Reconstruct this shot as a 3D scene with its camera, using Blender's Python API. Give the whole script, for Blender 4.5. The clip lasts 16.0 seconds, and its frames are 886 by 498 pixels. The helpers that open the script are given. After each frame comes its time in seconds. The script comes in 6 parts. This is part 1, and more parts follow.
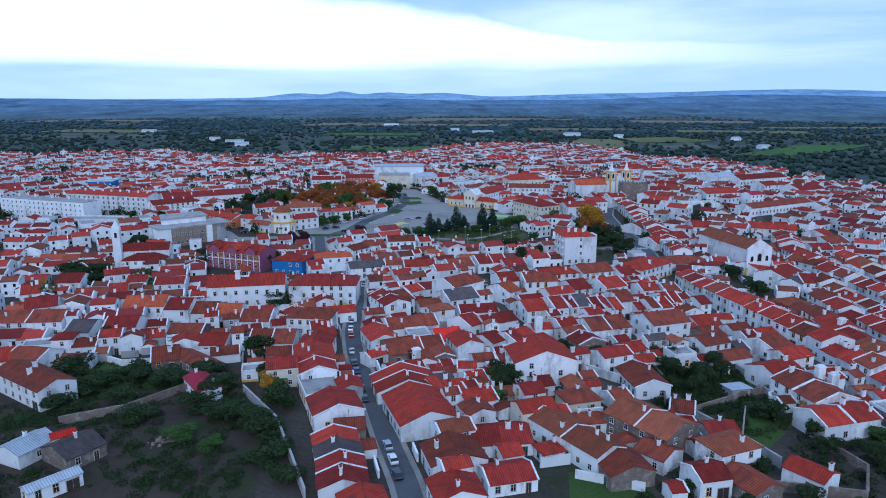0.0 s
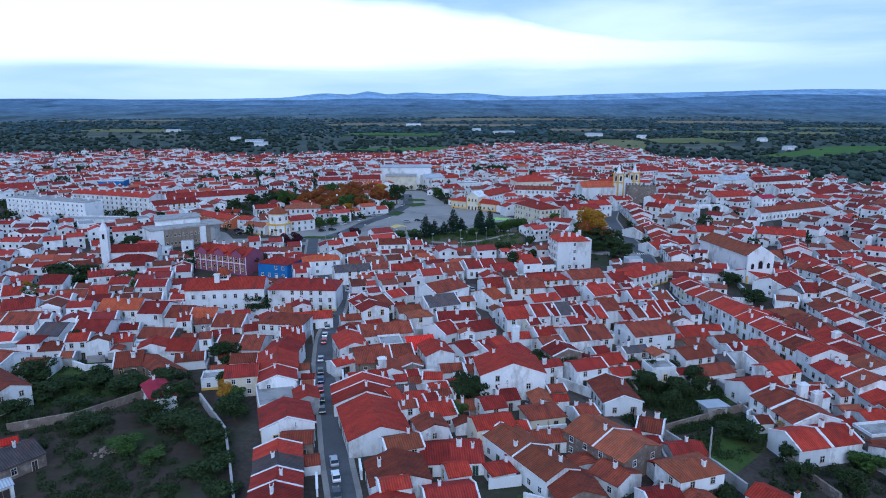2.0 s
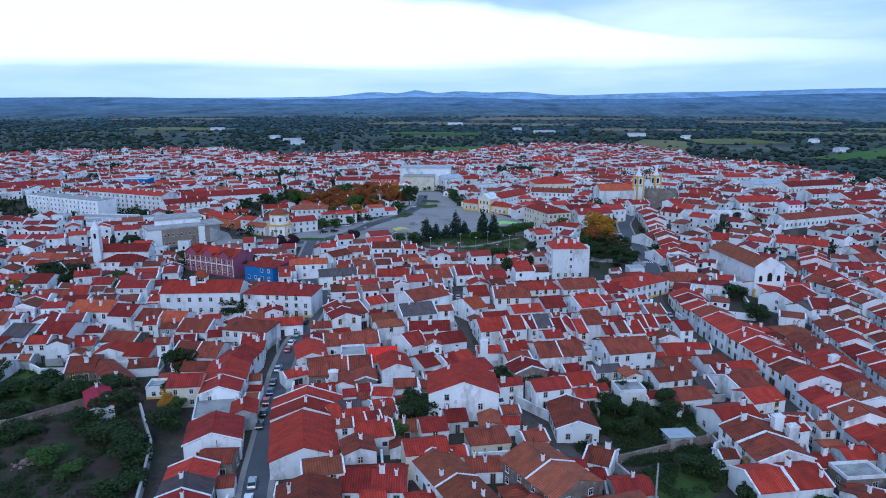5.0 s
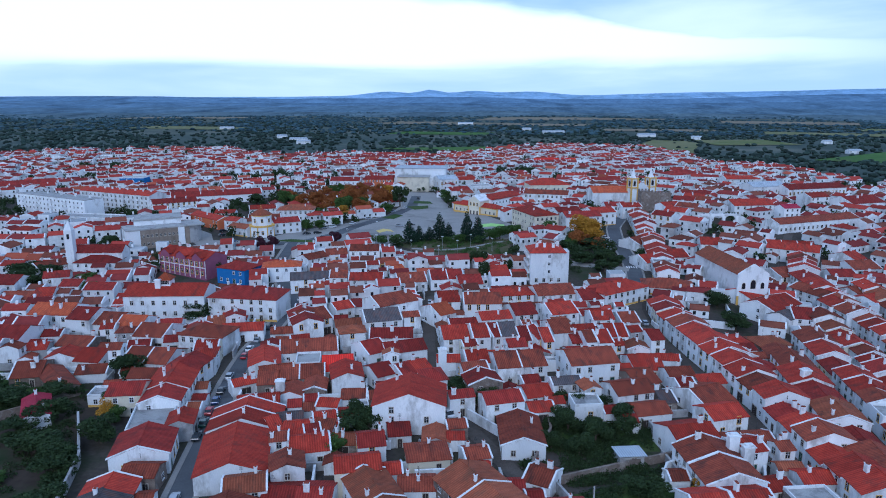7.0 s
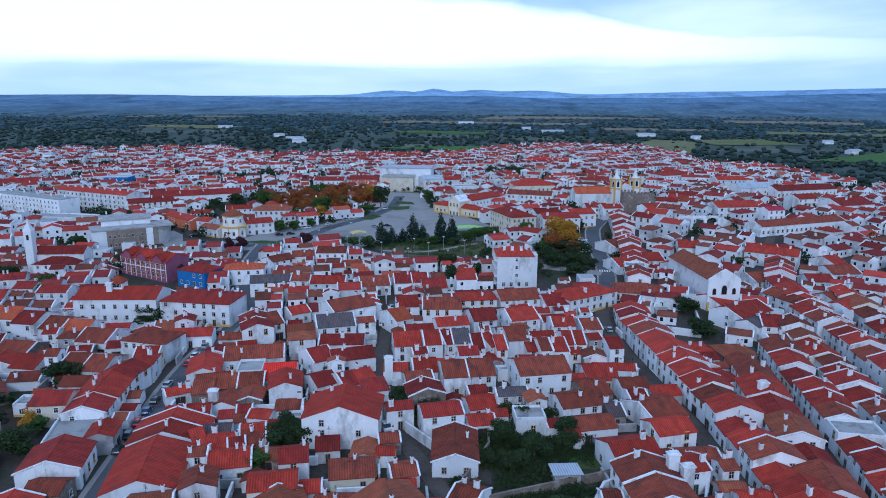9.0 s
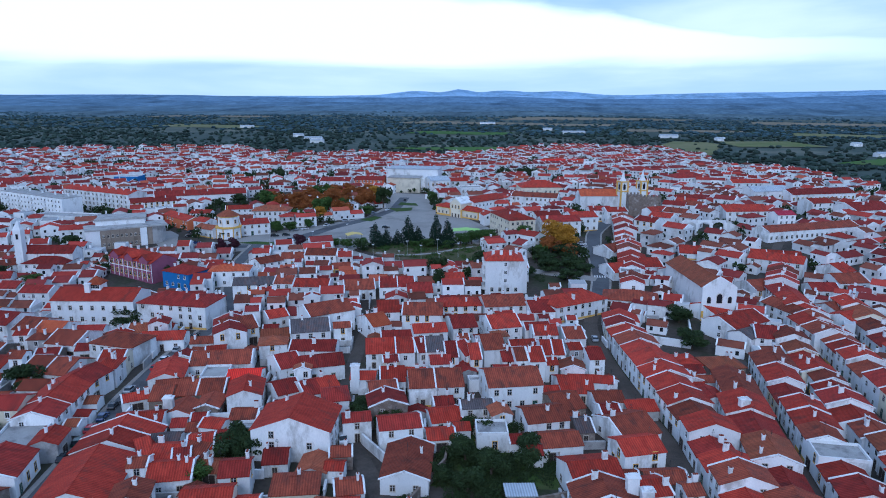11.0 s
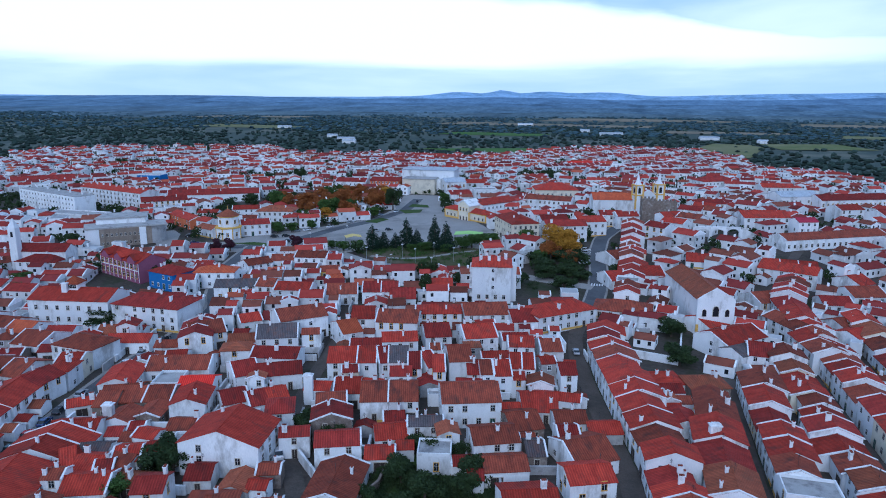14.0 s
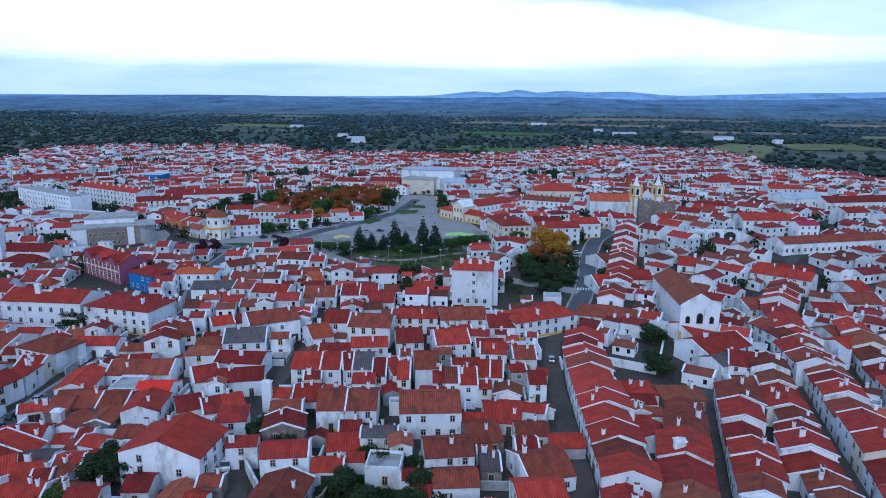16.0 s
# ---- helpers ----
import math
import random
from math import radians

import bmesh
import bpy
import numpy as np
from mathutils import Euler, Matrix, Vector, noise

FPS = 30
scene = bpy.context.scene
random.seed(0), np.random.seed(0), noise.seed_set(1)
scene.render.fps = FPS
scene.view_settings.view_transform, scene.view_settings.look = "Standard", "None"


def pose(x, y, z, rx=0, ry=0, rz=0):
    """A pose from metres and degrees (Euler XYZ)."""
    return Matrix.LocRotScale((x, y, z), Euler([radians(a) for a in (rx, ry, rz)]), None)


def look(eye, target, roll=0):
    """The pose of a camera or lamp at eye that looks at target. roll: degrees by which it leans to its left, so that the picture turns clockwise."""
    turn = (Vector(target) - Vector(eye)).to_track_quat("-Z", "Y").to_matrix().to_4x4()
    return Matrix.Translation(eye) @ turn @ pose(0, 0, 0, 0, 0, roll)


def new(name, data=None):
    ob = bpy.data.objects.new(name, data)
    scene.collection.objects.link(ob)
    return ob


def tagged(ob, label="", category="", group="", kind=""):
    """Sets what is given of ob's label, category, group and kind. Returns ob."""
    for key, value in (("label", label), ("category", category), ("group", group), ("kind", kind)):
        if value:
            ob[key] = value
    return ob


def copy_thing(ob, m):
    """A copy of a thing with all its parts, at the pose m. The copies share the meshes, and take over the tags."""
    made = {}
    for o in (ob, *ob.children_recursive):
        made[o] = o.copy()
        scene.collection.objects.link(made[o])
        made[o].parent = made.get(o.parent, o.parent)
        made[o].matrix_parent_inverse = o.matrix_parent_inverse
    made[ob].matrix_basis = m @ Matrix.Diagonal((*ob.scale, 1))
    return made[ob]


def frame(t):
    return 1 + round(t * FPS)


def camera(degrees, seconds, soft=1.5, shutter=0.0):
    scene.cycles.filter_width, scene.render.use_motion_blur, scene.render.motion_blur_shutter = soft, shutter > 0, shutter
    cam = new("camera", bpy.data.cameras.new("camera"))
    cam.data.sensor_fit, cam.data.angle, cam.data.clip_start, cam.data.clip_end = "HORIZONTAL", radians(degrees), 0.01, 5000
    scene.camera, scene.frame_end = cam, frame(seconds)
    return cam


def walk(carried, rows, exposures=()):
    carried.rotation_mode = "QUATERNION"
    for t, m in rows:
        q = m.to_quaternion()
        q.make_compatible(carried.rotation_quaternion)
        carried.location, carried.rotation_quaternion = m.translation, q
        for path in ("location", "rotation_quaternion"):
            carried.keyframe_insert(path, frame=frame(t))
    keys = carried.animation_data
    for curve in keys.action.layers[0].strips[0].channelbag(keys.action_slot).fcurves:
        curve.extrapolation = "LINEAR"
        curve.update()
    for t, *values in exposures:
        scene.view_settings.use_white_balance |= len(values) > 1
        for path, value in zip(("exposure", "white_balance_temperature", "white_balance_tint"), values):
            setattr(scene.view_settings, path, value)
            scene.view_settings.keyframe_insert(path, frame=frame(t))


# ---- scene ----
cam = camera(65.5, 16.0, soft=1.0)
# seconds, eye, target, roll
PATH = [
    (0, (0.55, -2.23, 76.64), (0.540, -0.277, 76.208), -0.04),
    (0.5, (4.67, -0.39, 76.67), (4.643, 1.562, 76.238), -0.06),
    (1, (8.78, 1.51, 76.73), (8.735, 3.462, 76.297), -0.07),
    (1.5, (12.91, 3.44, 76.80), (12.847, 5.392, 76.367), -0.07),
    (2, (17.02, 5.30, 76.88), (16.930, 7.251, 76.448), -0.07),
    (2.5, (21.11, 7.22, 76.94), (20.994, 9.169, 76.508), -0.07),
    (3, (25.13, 9.29, 77.01), (24.990, 11.237, 76.576), -0.06),
    (3.5, (29.06, 11.49, 77.07), (28.897, 13.436, 76.636), -0.05),
    (4, (32.91, 13.76, 77.10), (32.725, 15.704, 76.665), -0.04),
    (6.5, (52.19, 24.84, 77.21), (51.916, 26.773, 76.775), 0.05),
    (7, (55.86, 27.26, 77.20), (55.585, 29.192, 76.764), 0.08),
    (7.5, (59.56, 29.71, 77.20), (59.285, 31.643, 76.764), 0.10),
    (8, (63.32, 32.16, 77.19), (63.042, 34.092, 76.753), 0.13),
    (8.5, (67.05, 34.62, 77.17), (66.768, 36.551, 76.733), 0.15),
    (9, (70.66, 37.03, 77.11), (70.368, 38.959, 76.671), 0.18),
    (11.5, (87.24, 48.98, 76.59), (86.854, 50.893, 76.153), 0.28),
    (12, (90.47, 51.33, 76.50), (90.064, 53.239, 76.063), 0.30),
    (12.5, (93.61, 53.69, 76.36), (93.182, 55.595, 75.924), 0.31),
    (13, (96.64, 56.12, 76.20), (96.191, 58.019, 75.764), 0.32),
    (13.5, (99.63, 58.47, 76.05), (99.160, 60.364, 75.614), 0.33),
    (14, (102.56, 60.74, 75.94), (102.072, 62.630, 75.505), 0.33),
    (14.5, (105.44, 62.95, 75.89), (104.936, 64.836, 75.454), 0.33),
    (15, (108.31, 65.20, 75.86), (107.789, 67.081, 75.423), 0.33),
    (15.5, (111.14, 67.51, 75.86), (110.610, 69.388, 75.423), 0.32),
    (16, (113.78, 69.82, 75.87), (113.244, 71.697, 75.433), 0.31),
]
walk(cam, [(t, look(eye, target, roll)) for t, eye, target, roll in PATH], exposures=[(0.0, 0.0, 5120, 9), (16.0, 0.0, 5120, 9)])

# ---- world, sun ----
SUN_EL, SUN_AZ = 33.0, 176.0
world = bpy.data.worlds.new("sky")
scene.world = world
world.use_nodes = True
wn, wl = world.node_tree.nodes, world.node_tree.links
wn.clear()
sky = wn.new("ShaderNodeTexSky")
sky.sky_type, sky.sun_disc = "NISHITA", False
sky.sun_elevation, sky.sun_rotation = radians(SUN_EL), radians(SUN_AZ)
sky.air_density, sky.dust_density, sky.ozone_density = 1.0, 0.6, 2.0
coord = wn.new("ShaderNodeTexCoord")
stretch = wn.new("ShaderNodeMapping")
stretch.inputs["Scale"].default_value = (1.3, 1.3, 9.0)
stretch.inputs["Location"].default_value = (0.35, 0.1, 0.0)
stretch.inputs["Rotation"].default_value = (radians(3), radians(-4), 0)
wl.new(coord.outputs["Generated"], stretch.inputs["Vector"])
cloud = wn.new("ShaderNodeTexNoise")
cloud.inputs["Scale"].default_value, cloud.inputs["Detail"].default_value = 1.15, 6.0
cloud.inputs["Roughness"].default_value, cloud.inputs["Distortion"].default_value = 0.5, 0.35
wl.new(stretch.outputs["Vector"], cloud.inputs["Vector"])
# a broad cloud bank, its upper edge rising to the west, over a clear strip above the horizon
def math_node(op, a, b, c=None):
    m = wn.new("ShaderNodeMath")
    m.operation = op
    for i, q in enumerate((a, b, c)):
        if q is None:
            continue
        if isinstance(q, (int, float)):
            m.inputs[i].default_value = q
        else:
            wl.new(q, m.inputs[i])
    return m.outputs[0]


def step_ramp(value, a, b):
    m = wn.new("ShaderNodeMapRange")
    m.interpolation_type = "SMOOTHSTEP"
    m.inputs["From Min"].default_value, m.inputs["From Max"].default_value = a, b
    wl.new(value, m.inputs["Value"])
    return m.outputs[0]


axes = wn.new("ShaderNodeSeparateXYZ")
wl.new(coord.outputs["Generated"], axes.inputs[0])
ragged = math_node("MULTIPLY_ADD", cloud.outputs["Fac"], 0.09, -0.045)
height = math_node("ADD", axes.outputs["Z"], ragged)
edge = math_node("MULTIPLY_ADD", axes.outputs["X"], 0.11, height)
bank = math_node("MULTIPLY", step_ramp(edge, 0.124, 0.108), step_ramp(height, 0.030, 0.062))
east = step_ramp(axes.outputs["X"], 0.62, 0.12)
veil = step_ramp(cloud.outputs["Fac"], 0.42, 0.72)
mask = math_node("MAXIMUM", math_node("MULTIPLY", bank, east), math_node("MULTIPLY", veil, 0.6))
thin = wn.new("ShaderNodeMixRGB")
thin.inputs[0].default_value = 0.75
thin.inputs[2].default_value = (5.1, 7.3, 10.8, 1)
wl.new(sky.outputs["Color"], thin.inputs[1])
low_sky = wn.new("ShaderNodeMixRGB")
low_sky.inputs[2].default_value = (7.0, 9.0, 11.6, 1)
wl.new(math_node("MULTIPLY", step_ramp(axes.outputs["Z"], 0.10, 0.0), 0.8), low_sky.inputs[0])
wl.new(thin.outputs["Color"], low_sky.inputs[1])
mixed = wn.new("ShaderNodeMixRGB")
mixed.inputs[2].default_value = (14.0, 14.4, 15.2, 1)
wl.new(mask, mixed.inputs[0])
wl.new(low_sky.outputs["Color"], mixed.inputs[1])
bg = wn.new("ShaderNodeBackground")
bg.inputs["Strength"].default_value = 0.085
wl.new(mixed.outputs["Color"], bg.inputs["Color"])
wo = wn.new("ShaderNodeOutputWorld")
wl.new(bg.outputs["Background"], wo.inputs["Surface"])

sun = new("sun", bpy.data.lights.new("sun", "SUN"))
sun.data.energy, sun.data.angle, sun.data.color = 0.95, radians(24), (1.0, 0.95, 0.92)
az, el = radians(SUN_AZ), radians(SUN_EL)
sun.matrix_world = look((0, 0, 200), Vector((0, 0, 200)) - Vector((math.sin(az) * math.cos(el), math.cos(az) * math.cos(el), math.sin(el))))

# ---- materials ----
def nodes_of(name):
    m = bpy.data.materials.new(name)
    m.use_nodes = True
    return m, m.node_tree.nodes, m.node_tree.links, m.node_tree.nodes["Principled BSDF"]


def mottled(name, c1, c2, c3=None, scale=1.0, fine=12.0, rough=0.9, bump=0.0, vary=0.0, islands=False, stretch=(1, 1, 1), ribs=0.0, metal=0.0):
    """Two scales of noise between c1 and c2, patches of c3, and a random shift for each thing."""
    m, n, l, p = nodes_of(name)
    p.inputs["Roughness"].default_value, p.inputs["Metallic"].default_value = rough, metal
    p.inputs["Specular IOR Level"].default_value = 0.12
    tc = n.new("ShaderNodeTexCoord")
    mp = n.new("ShaderNodeMapping")
    mp.inputs["Scale"].default_value = stretch
    l.new(tc.outputs["Object"], mp.inputs["Vector"])
    info = n.new("ShaderNodeObjectInfo")
    geo = n.new("ShaderNodeNewGeometry")
    rnd = geo.outputs["Random Per Island"] if islands else info.outputs["Random"]
    off = n.new("ShaderNodeVectorMath")
    off.operation = "MULTIPLY_ADD"
    off.inputs[1].default_value = (37, 53, 29)
    cr = n.new("ShaderNodeCombineXYZ")
    for i in range(3):
        l.new(info.outputs["Random"], cr.inputs[i])
    l.new(cr.outputs[0], off.inputs[0])
    l.new(mp.outputs[0], off.inputs[2])
    big, small = n.new("ShaderNodeTexNoise"), n.new("ShaderNodeTexNoise")
    for t, s in ((big, scale), (small, fine)):
        t.inputs["Scale"].default_value, t.inputs["Detail"].default_value = s, 5.0
        l.new(off.outputs[0], t.inputs["Vector"])
    r1 = n.new("ShaderNodeValToRGB")
    r1.color_ramp.elements[0].position, r1.color_ramp.elements[1].position = 0.33, 0.67
    r1.color_ramp.elements[0].color, r1.color_ramp.elements[1].color = (*c1, 1), (*c2, 1)
    add = n.new("ShaderNodeMath")
    add.operation = "MULTIPLY_ADD"
    add.inputs[1].default_value = 0.5
    half = n.new("ShaderNodeMath")
    half.operation = "MULTIPLY"
    half.inputs[1].default_value = 0.5
    l.new(small.outputs["Fac"], half.inputs[0])
    l.new(big.outputs["Fac"], add.inputs[0])
    l.new(half.outputs[0], add.inputs[2])
    l.new(add.outputs[0], r1.inputs["Fac"])
    col = r1.outputs["Color"]
    if c3:
        patch = n.new("ShaderNodeTexNoise")
        patch.inputs["Scale"].default_value, patch.inputs["Detail"].default_value = scale * 0.6, 7.0
        patch.inputs["Roughness"].default_value = 0.7
        sh = n.new("ShaderNodeVectorMath")
        sh.operation = "ADD"
        sh.inputs[1].default_value = (91, 17, 43)
        l.new(off.outputs[0], sh.inputs[0])
        l.new(sh.outputs[0], patch.inputs["Vector"])
        r2 = n.new("ShaderNodeValToRGB")
        r2.color_ramp.elements[0].position, r2.color_ramp.elements[1].position = 0.52, 0.66
        l.new(patch.outputs["Fac"], r2.inputs["Fac"])
        mx = n.new("ShaderNodeMixRGB")
        mx.inputs[2].default_value = (*c3, 1)
        l.new(r2.outputs["Color"], mx.inputs[0])
        l.new(col, mx.inputs[1])
        col = mx.outputs["Color"]
    if vary:
        hsv = n.new("ShaderNodeHueSaturation")
        mr = n.new("ShaderNodeMapRange")
        mr.inputs["To Min"].default_value, mr.inputs["To Max"].default_value = 1 - vary, 1 + vary
        l.new(rnd, mr.inputs["Value"])
        l.new(mr.outputs[0], hsv.inputs["Value"])
        l.new(col, hsv.inputs["Color"])
        col = hsv.outputs["Color"]
    height = small.outputs["Fac"]
    if ribs:
        wv = n.new("ShaderNodeTexWave")
        wv.bands_direction = "X"
        wv.inputs["Scale"].default_value, wv.inputs["Distortion"].default_value = ribs, 0.6
        l.new(tc.outputs["Object"], wv.inputs["Vector"])
        dk = n.new("ShaderNodeMixRGB")
        dk.blend_type = "MULTIPLY"
        dk.inputs[0].default_value = 0.35
        l.new(col, dk.inputs[1])
        l.new(wv.outputs["Color"], dk.inputs[2])
        col = dk.outputs["Color"]
        height = wv.outputs["Fac"]
    if bump:
        b = n.new("ShaderNodeBump")
        b.inputs["Strength"].default_value, b.inputs["Distance"].default_value = bump, 0.08
        l.new(height, b.inputs["Height"])
        l.new(b.outputs["Normal"], p.inputs["Normal"])
    l.new(col, p.inputs["Base Color"])
    return m


def roof_mat(name, c1, c2, c3, isl=False):
    return mottled(name, [c * 0.82 for c in c1], [c * 1.14 for c in c2], c3, 0.5, 4.5, 0.8, 0.5, 0.3, isl, stretch=(1.6, 0.7, 0.7), ribs=0.62)


ROOF = {
    "r": roof_mat("red_tile", (0.30, 0.032, 0.022), (0.47, 0.056, 0.033), (0.21, 0.046, 0.034)),
    "o": roof_mat("orange_tile", (0.40, 0.078, 0.034), (0.50, 0.110, 0.046), (0.33, 0.070, 0.038)),
    "b": roof_mat("old_brown_tile", (0.19, 0.046, 0.030), (0.33, 0.076, 0.042), (0.13, 0.046, 0.034)),
    "d": roof_mat("dark_red_tile", (0.22, 0.026, 0.022), (0.35, 0.042, 0.031), (0.16, 0.032, 0.027)),
    "k": roof_mat("bright_red_sheet", (0.62, 0.030, 0.022), (0.70, 0.045, 0.030), None),
    "g": roof_mat("grey_tile", (0.075, 0.065, 0.070), (0.13, 0.110, 0.110), (0.16, 0.09, 0.075)),
    "t": roof_mat("weathered_terracotta", (0.25, 0.070, 0.038), (0.37, 0.108, 0.056), (0.20, 0.082, 0.050)),
    "p": roof_mat("raspberry_sheet", (0.36, 0.030, 0.060), (0.42, 0.042, 0.075), None),
    "w": mottled("pale_sheet", (0.42, 0.46, 0.52), (0.55, 0.59, 0.64), (0.36, 0.38, 0.42), 0.4, 4.0, 0.5, 0.2, 0.1, ribs=0.6),
    "c": mottled("concrete_deck", (0.30, 0.29, 0.28), (0.42, 0.41, 0.40), (0.20, 0.19, 0.19), 0.4, 5.0, 0.9, 0.1, 0.1),
}
ROOF_WORD = {"r": "red tiled", "o": "orange tiled", "b": "old brown tiled", "d": "dark red tiled", "k": "bright red sheet",
             "g": "grey tiled", "t": "weathered terracotta tiled", "p": "raspberry red sheet", "w": "pale metal", "c": "flat grey"}
WALL = {
    "white": mottled("whitewash", (0.68, 0.69, 0.71), (0.84, 0.84, 0.84), (0.42, 0.41, 0.40), 0.30, 5.0, 0.9, 0.1, 0.13, stretch=(1, 1, 0.45)),
    "cream": mottled("cream_plaster", (0.62, 0.56, 0.44), (0.74, 0.68, 0.55), (0.50, 0.45, 0.37), 0.35, 5.0, 0.9, 0.1, 0.06),
    "yellow": mottled("ochre_plaster", (0.62, 0.36, 0.08), (0.72, 0.45, 0.12), (0.50, 0.32, 0.10), 0.4, 5.0, 0.9, 0.1, 0.05),
    "stone": mottled("rubble_stone", (0.13, 0.10, 0.085), (0.25, 0.20, 0.165), (0.33, 0.29, 0.26), 0.8, 6.0, 0.95, 0.6, 0.1),
    "grey": mottled("grey_render", (0.33, 0.32, 0.32), (0.47, 0.46, 0.45), (0.24, 0.23, 0.23), 0.4, 5.0, 0.95, 0.2, 0.08),
    "blue": mottled("blue_plaster", (0.03, 0.14, 0.38), (0.05, 0.19, 0.46), None, 0.4, 5.0, 0.9, 0.1),
    "purple": mottled("wine_red_plaster", (0.22, 0.075, 0.125), (0.30, 0.105, 0.165), None, 0.4, 5.0, 0.9, 0.1),
    "brick": mottled("orange_brick", (0.48, 0.13, 0.06), (0.58, 0.18, 0.08), None, 0.5, 6.0, 0.9, 0.2),
}
TRIM = mottled("white_lime", (0.68, 0.69, 0.71), (0.82, 0.82, 0.82), (0.50, 0.49, 0.49), 0.8, 6.0, 0.9)
OCHRE = mottled("ochre_band", (0.62, 0.38, 0.09), (0.70, 0.44, 0.13), None, 0.8, 6.0, 0.9)
SURROUND = mottled("stone_surround", (0.45, 0.40, 0.33), (0.58, 0.53, 0.46), None, 1.5, 9.0, 0.9)
DARKWOOD = mottled("dark_wood", (0.035, 0.028, 0.026), (0.07, 0.055, 0.05), None, 1.0, 8.0, 0.6)
GREENWOOD = mottled("green_painted_wood", (0.015, 0.055, 0.045), (0.03, 0.085, 0.07), None, 1.0, 8.0, 0.6)
IRON = mottled("dark_iron", (0.03, 0.03, 0.033), (0.055, 0.055, 0.06), None, 2.0, 9.0, 0.5, metal=0.6)
GLASS, _n, _l, _p = nodes_of("window_glass")
_p.inputs["Base Color"].default_value = (0.018, 0.022, 0.028, 1)
_p.inputs["Roughness"].default_value = 0.08
ASPHALT = mottled("asphalt", (0.085, 0.088, 0.096), (0.125, 0.13, 0.14), (0.070, 0.070, 0.075), 0.12, 3.0, 0.9)
COBBLE = mottled("worn_cobbles", (0.070, 0.058, 0.050), (0.125, 0.105, 0.090), (0.055, 0.050, 0.045), 0.15, 3.0, 0.95, 0.2)
PARKLAWN = mottled("worn_park_lawn", (0.050, 0.058, 0.024), (0.095, 0.090, 0.045), (0.13, 0.10, 0.07), 0.07, 0.8, 0.98, 0.3)
PAVING = mottled("pale_paving", (0.24, 0.225, 0.21), (0.34, 0.32, 0.30), (0.19, 0.18, 0.17), 0.08, 2.0, 0.9)
LINE = mottled("road_paint", (0.65, 0.65, 0.65), (0.78, 0.78, 0.78), None, 0.8, 6.0, 0.9)
YARD = mottled("yard_earth", (0.045, 0.038, 0.032), (0.095, 0.080, 0.068), (0.034, 0.046, 0.020), 0.06, 0.9, 0.98, 0.3)
SOIL = mottled("tilled_soil", (0.045, 0.034, 0.028), (0.075, 0.058, 0.044), (0.028, 0.050, 0.016), 0.07, 0.6, 0.98, 0.4)
GRASS = mottled("grass", (0.035, 0.065, 0.018), (0.070, 0.110, 0.028), (0.085, 0.080, 0.040), 0.10, 1.5, 0.98, 0.3)
LAND = mottled("montado_land", (0.036, 0.056, 0.050), (0.078, 0.098, 0.084), (0.135, 0.140, 0.110), 0.007, 0.06, 1.0)
BARK = mottled("bark", (0.06, 0.045, 0.035), (0.12, 0.095, 0.075), None, 2.0, 12.0, 0.95, 0.5)
LEAF = {
    "oak": mottled("dark_leaves", (0.018, 0.032, 0.014), (0.045, 0.068, 0.024), None, 0.6, 4.0, 0.8, 0, 0.3, True),
    "green": mottled("green_leaves", (0.035, 0.070, 0.018), (0.075, 0.125, 0.032), None, 0.6, 4.0, 0.8, 0, 0.3, True),
    "orange": mottled("autumn_orange_leaves", (0.15, 0.052, 0.020), (0.34, 0.118, 0.030), None, 0.4, 4.0, 0.8, 0, 0.3, True),
    "gold": mottled("autumn_gold_leaves", (0.30, 0.145, 0.018), (0.46, 0.240, 0.030), None, 0.4, 4.0, 0.8, 0, 0.3, True),
    "plum": mottled("plum_leaves", (0.040, 0.016, 0.024), (0.075, 0.028, 0.040), None, 0.4, 4.0, 0.8, 0, 0.3, True),
    "pine": mottled("conifer_needles", (0.010, 0.024, 0.016), (0.026, 0.048, 0.028), None, 0.6, 4.0, 0.8, 0, 0.3, True),
}

# ---- kit ----
def mesh_of(name, verts, faces, mats, index=None):
    me = bpy.data.meshes.new(name)
    me.from_pydata([tuple(v) for v in verts], [], faces)
    for m in mats:
        me.materials.append(m)
    if index is not None:
        me.polygons.foreach_set("material_index", index)
    me.update()
    return me


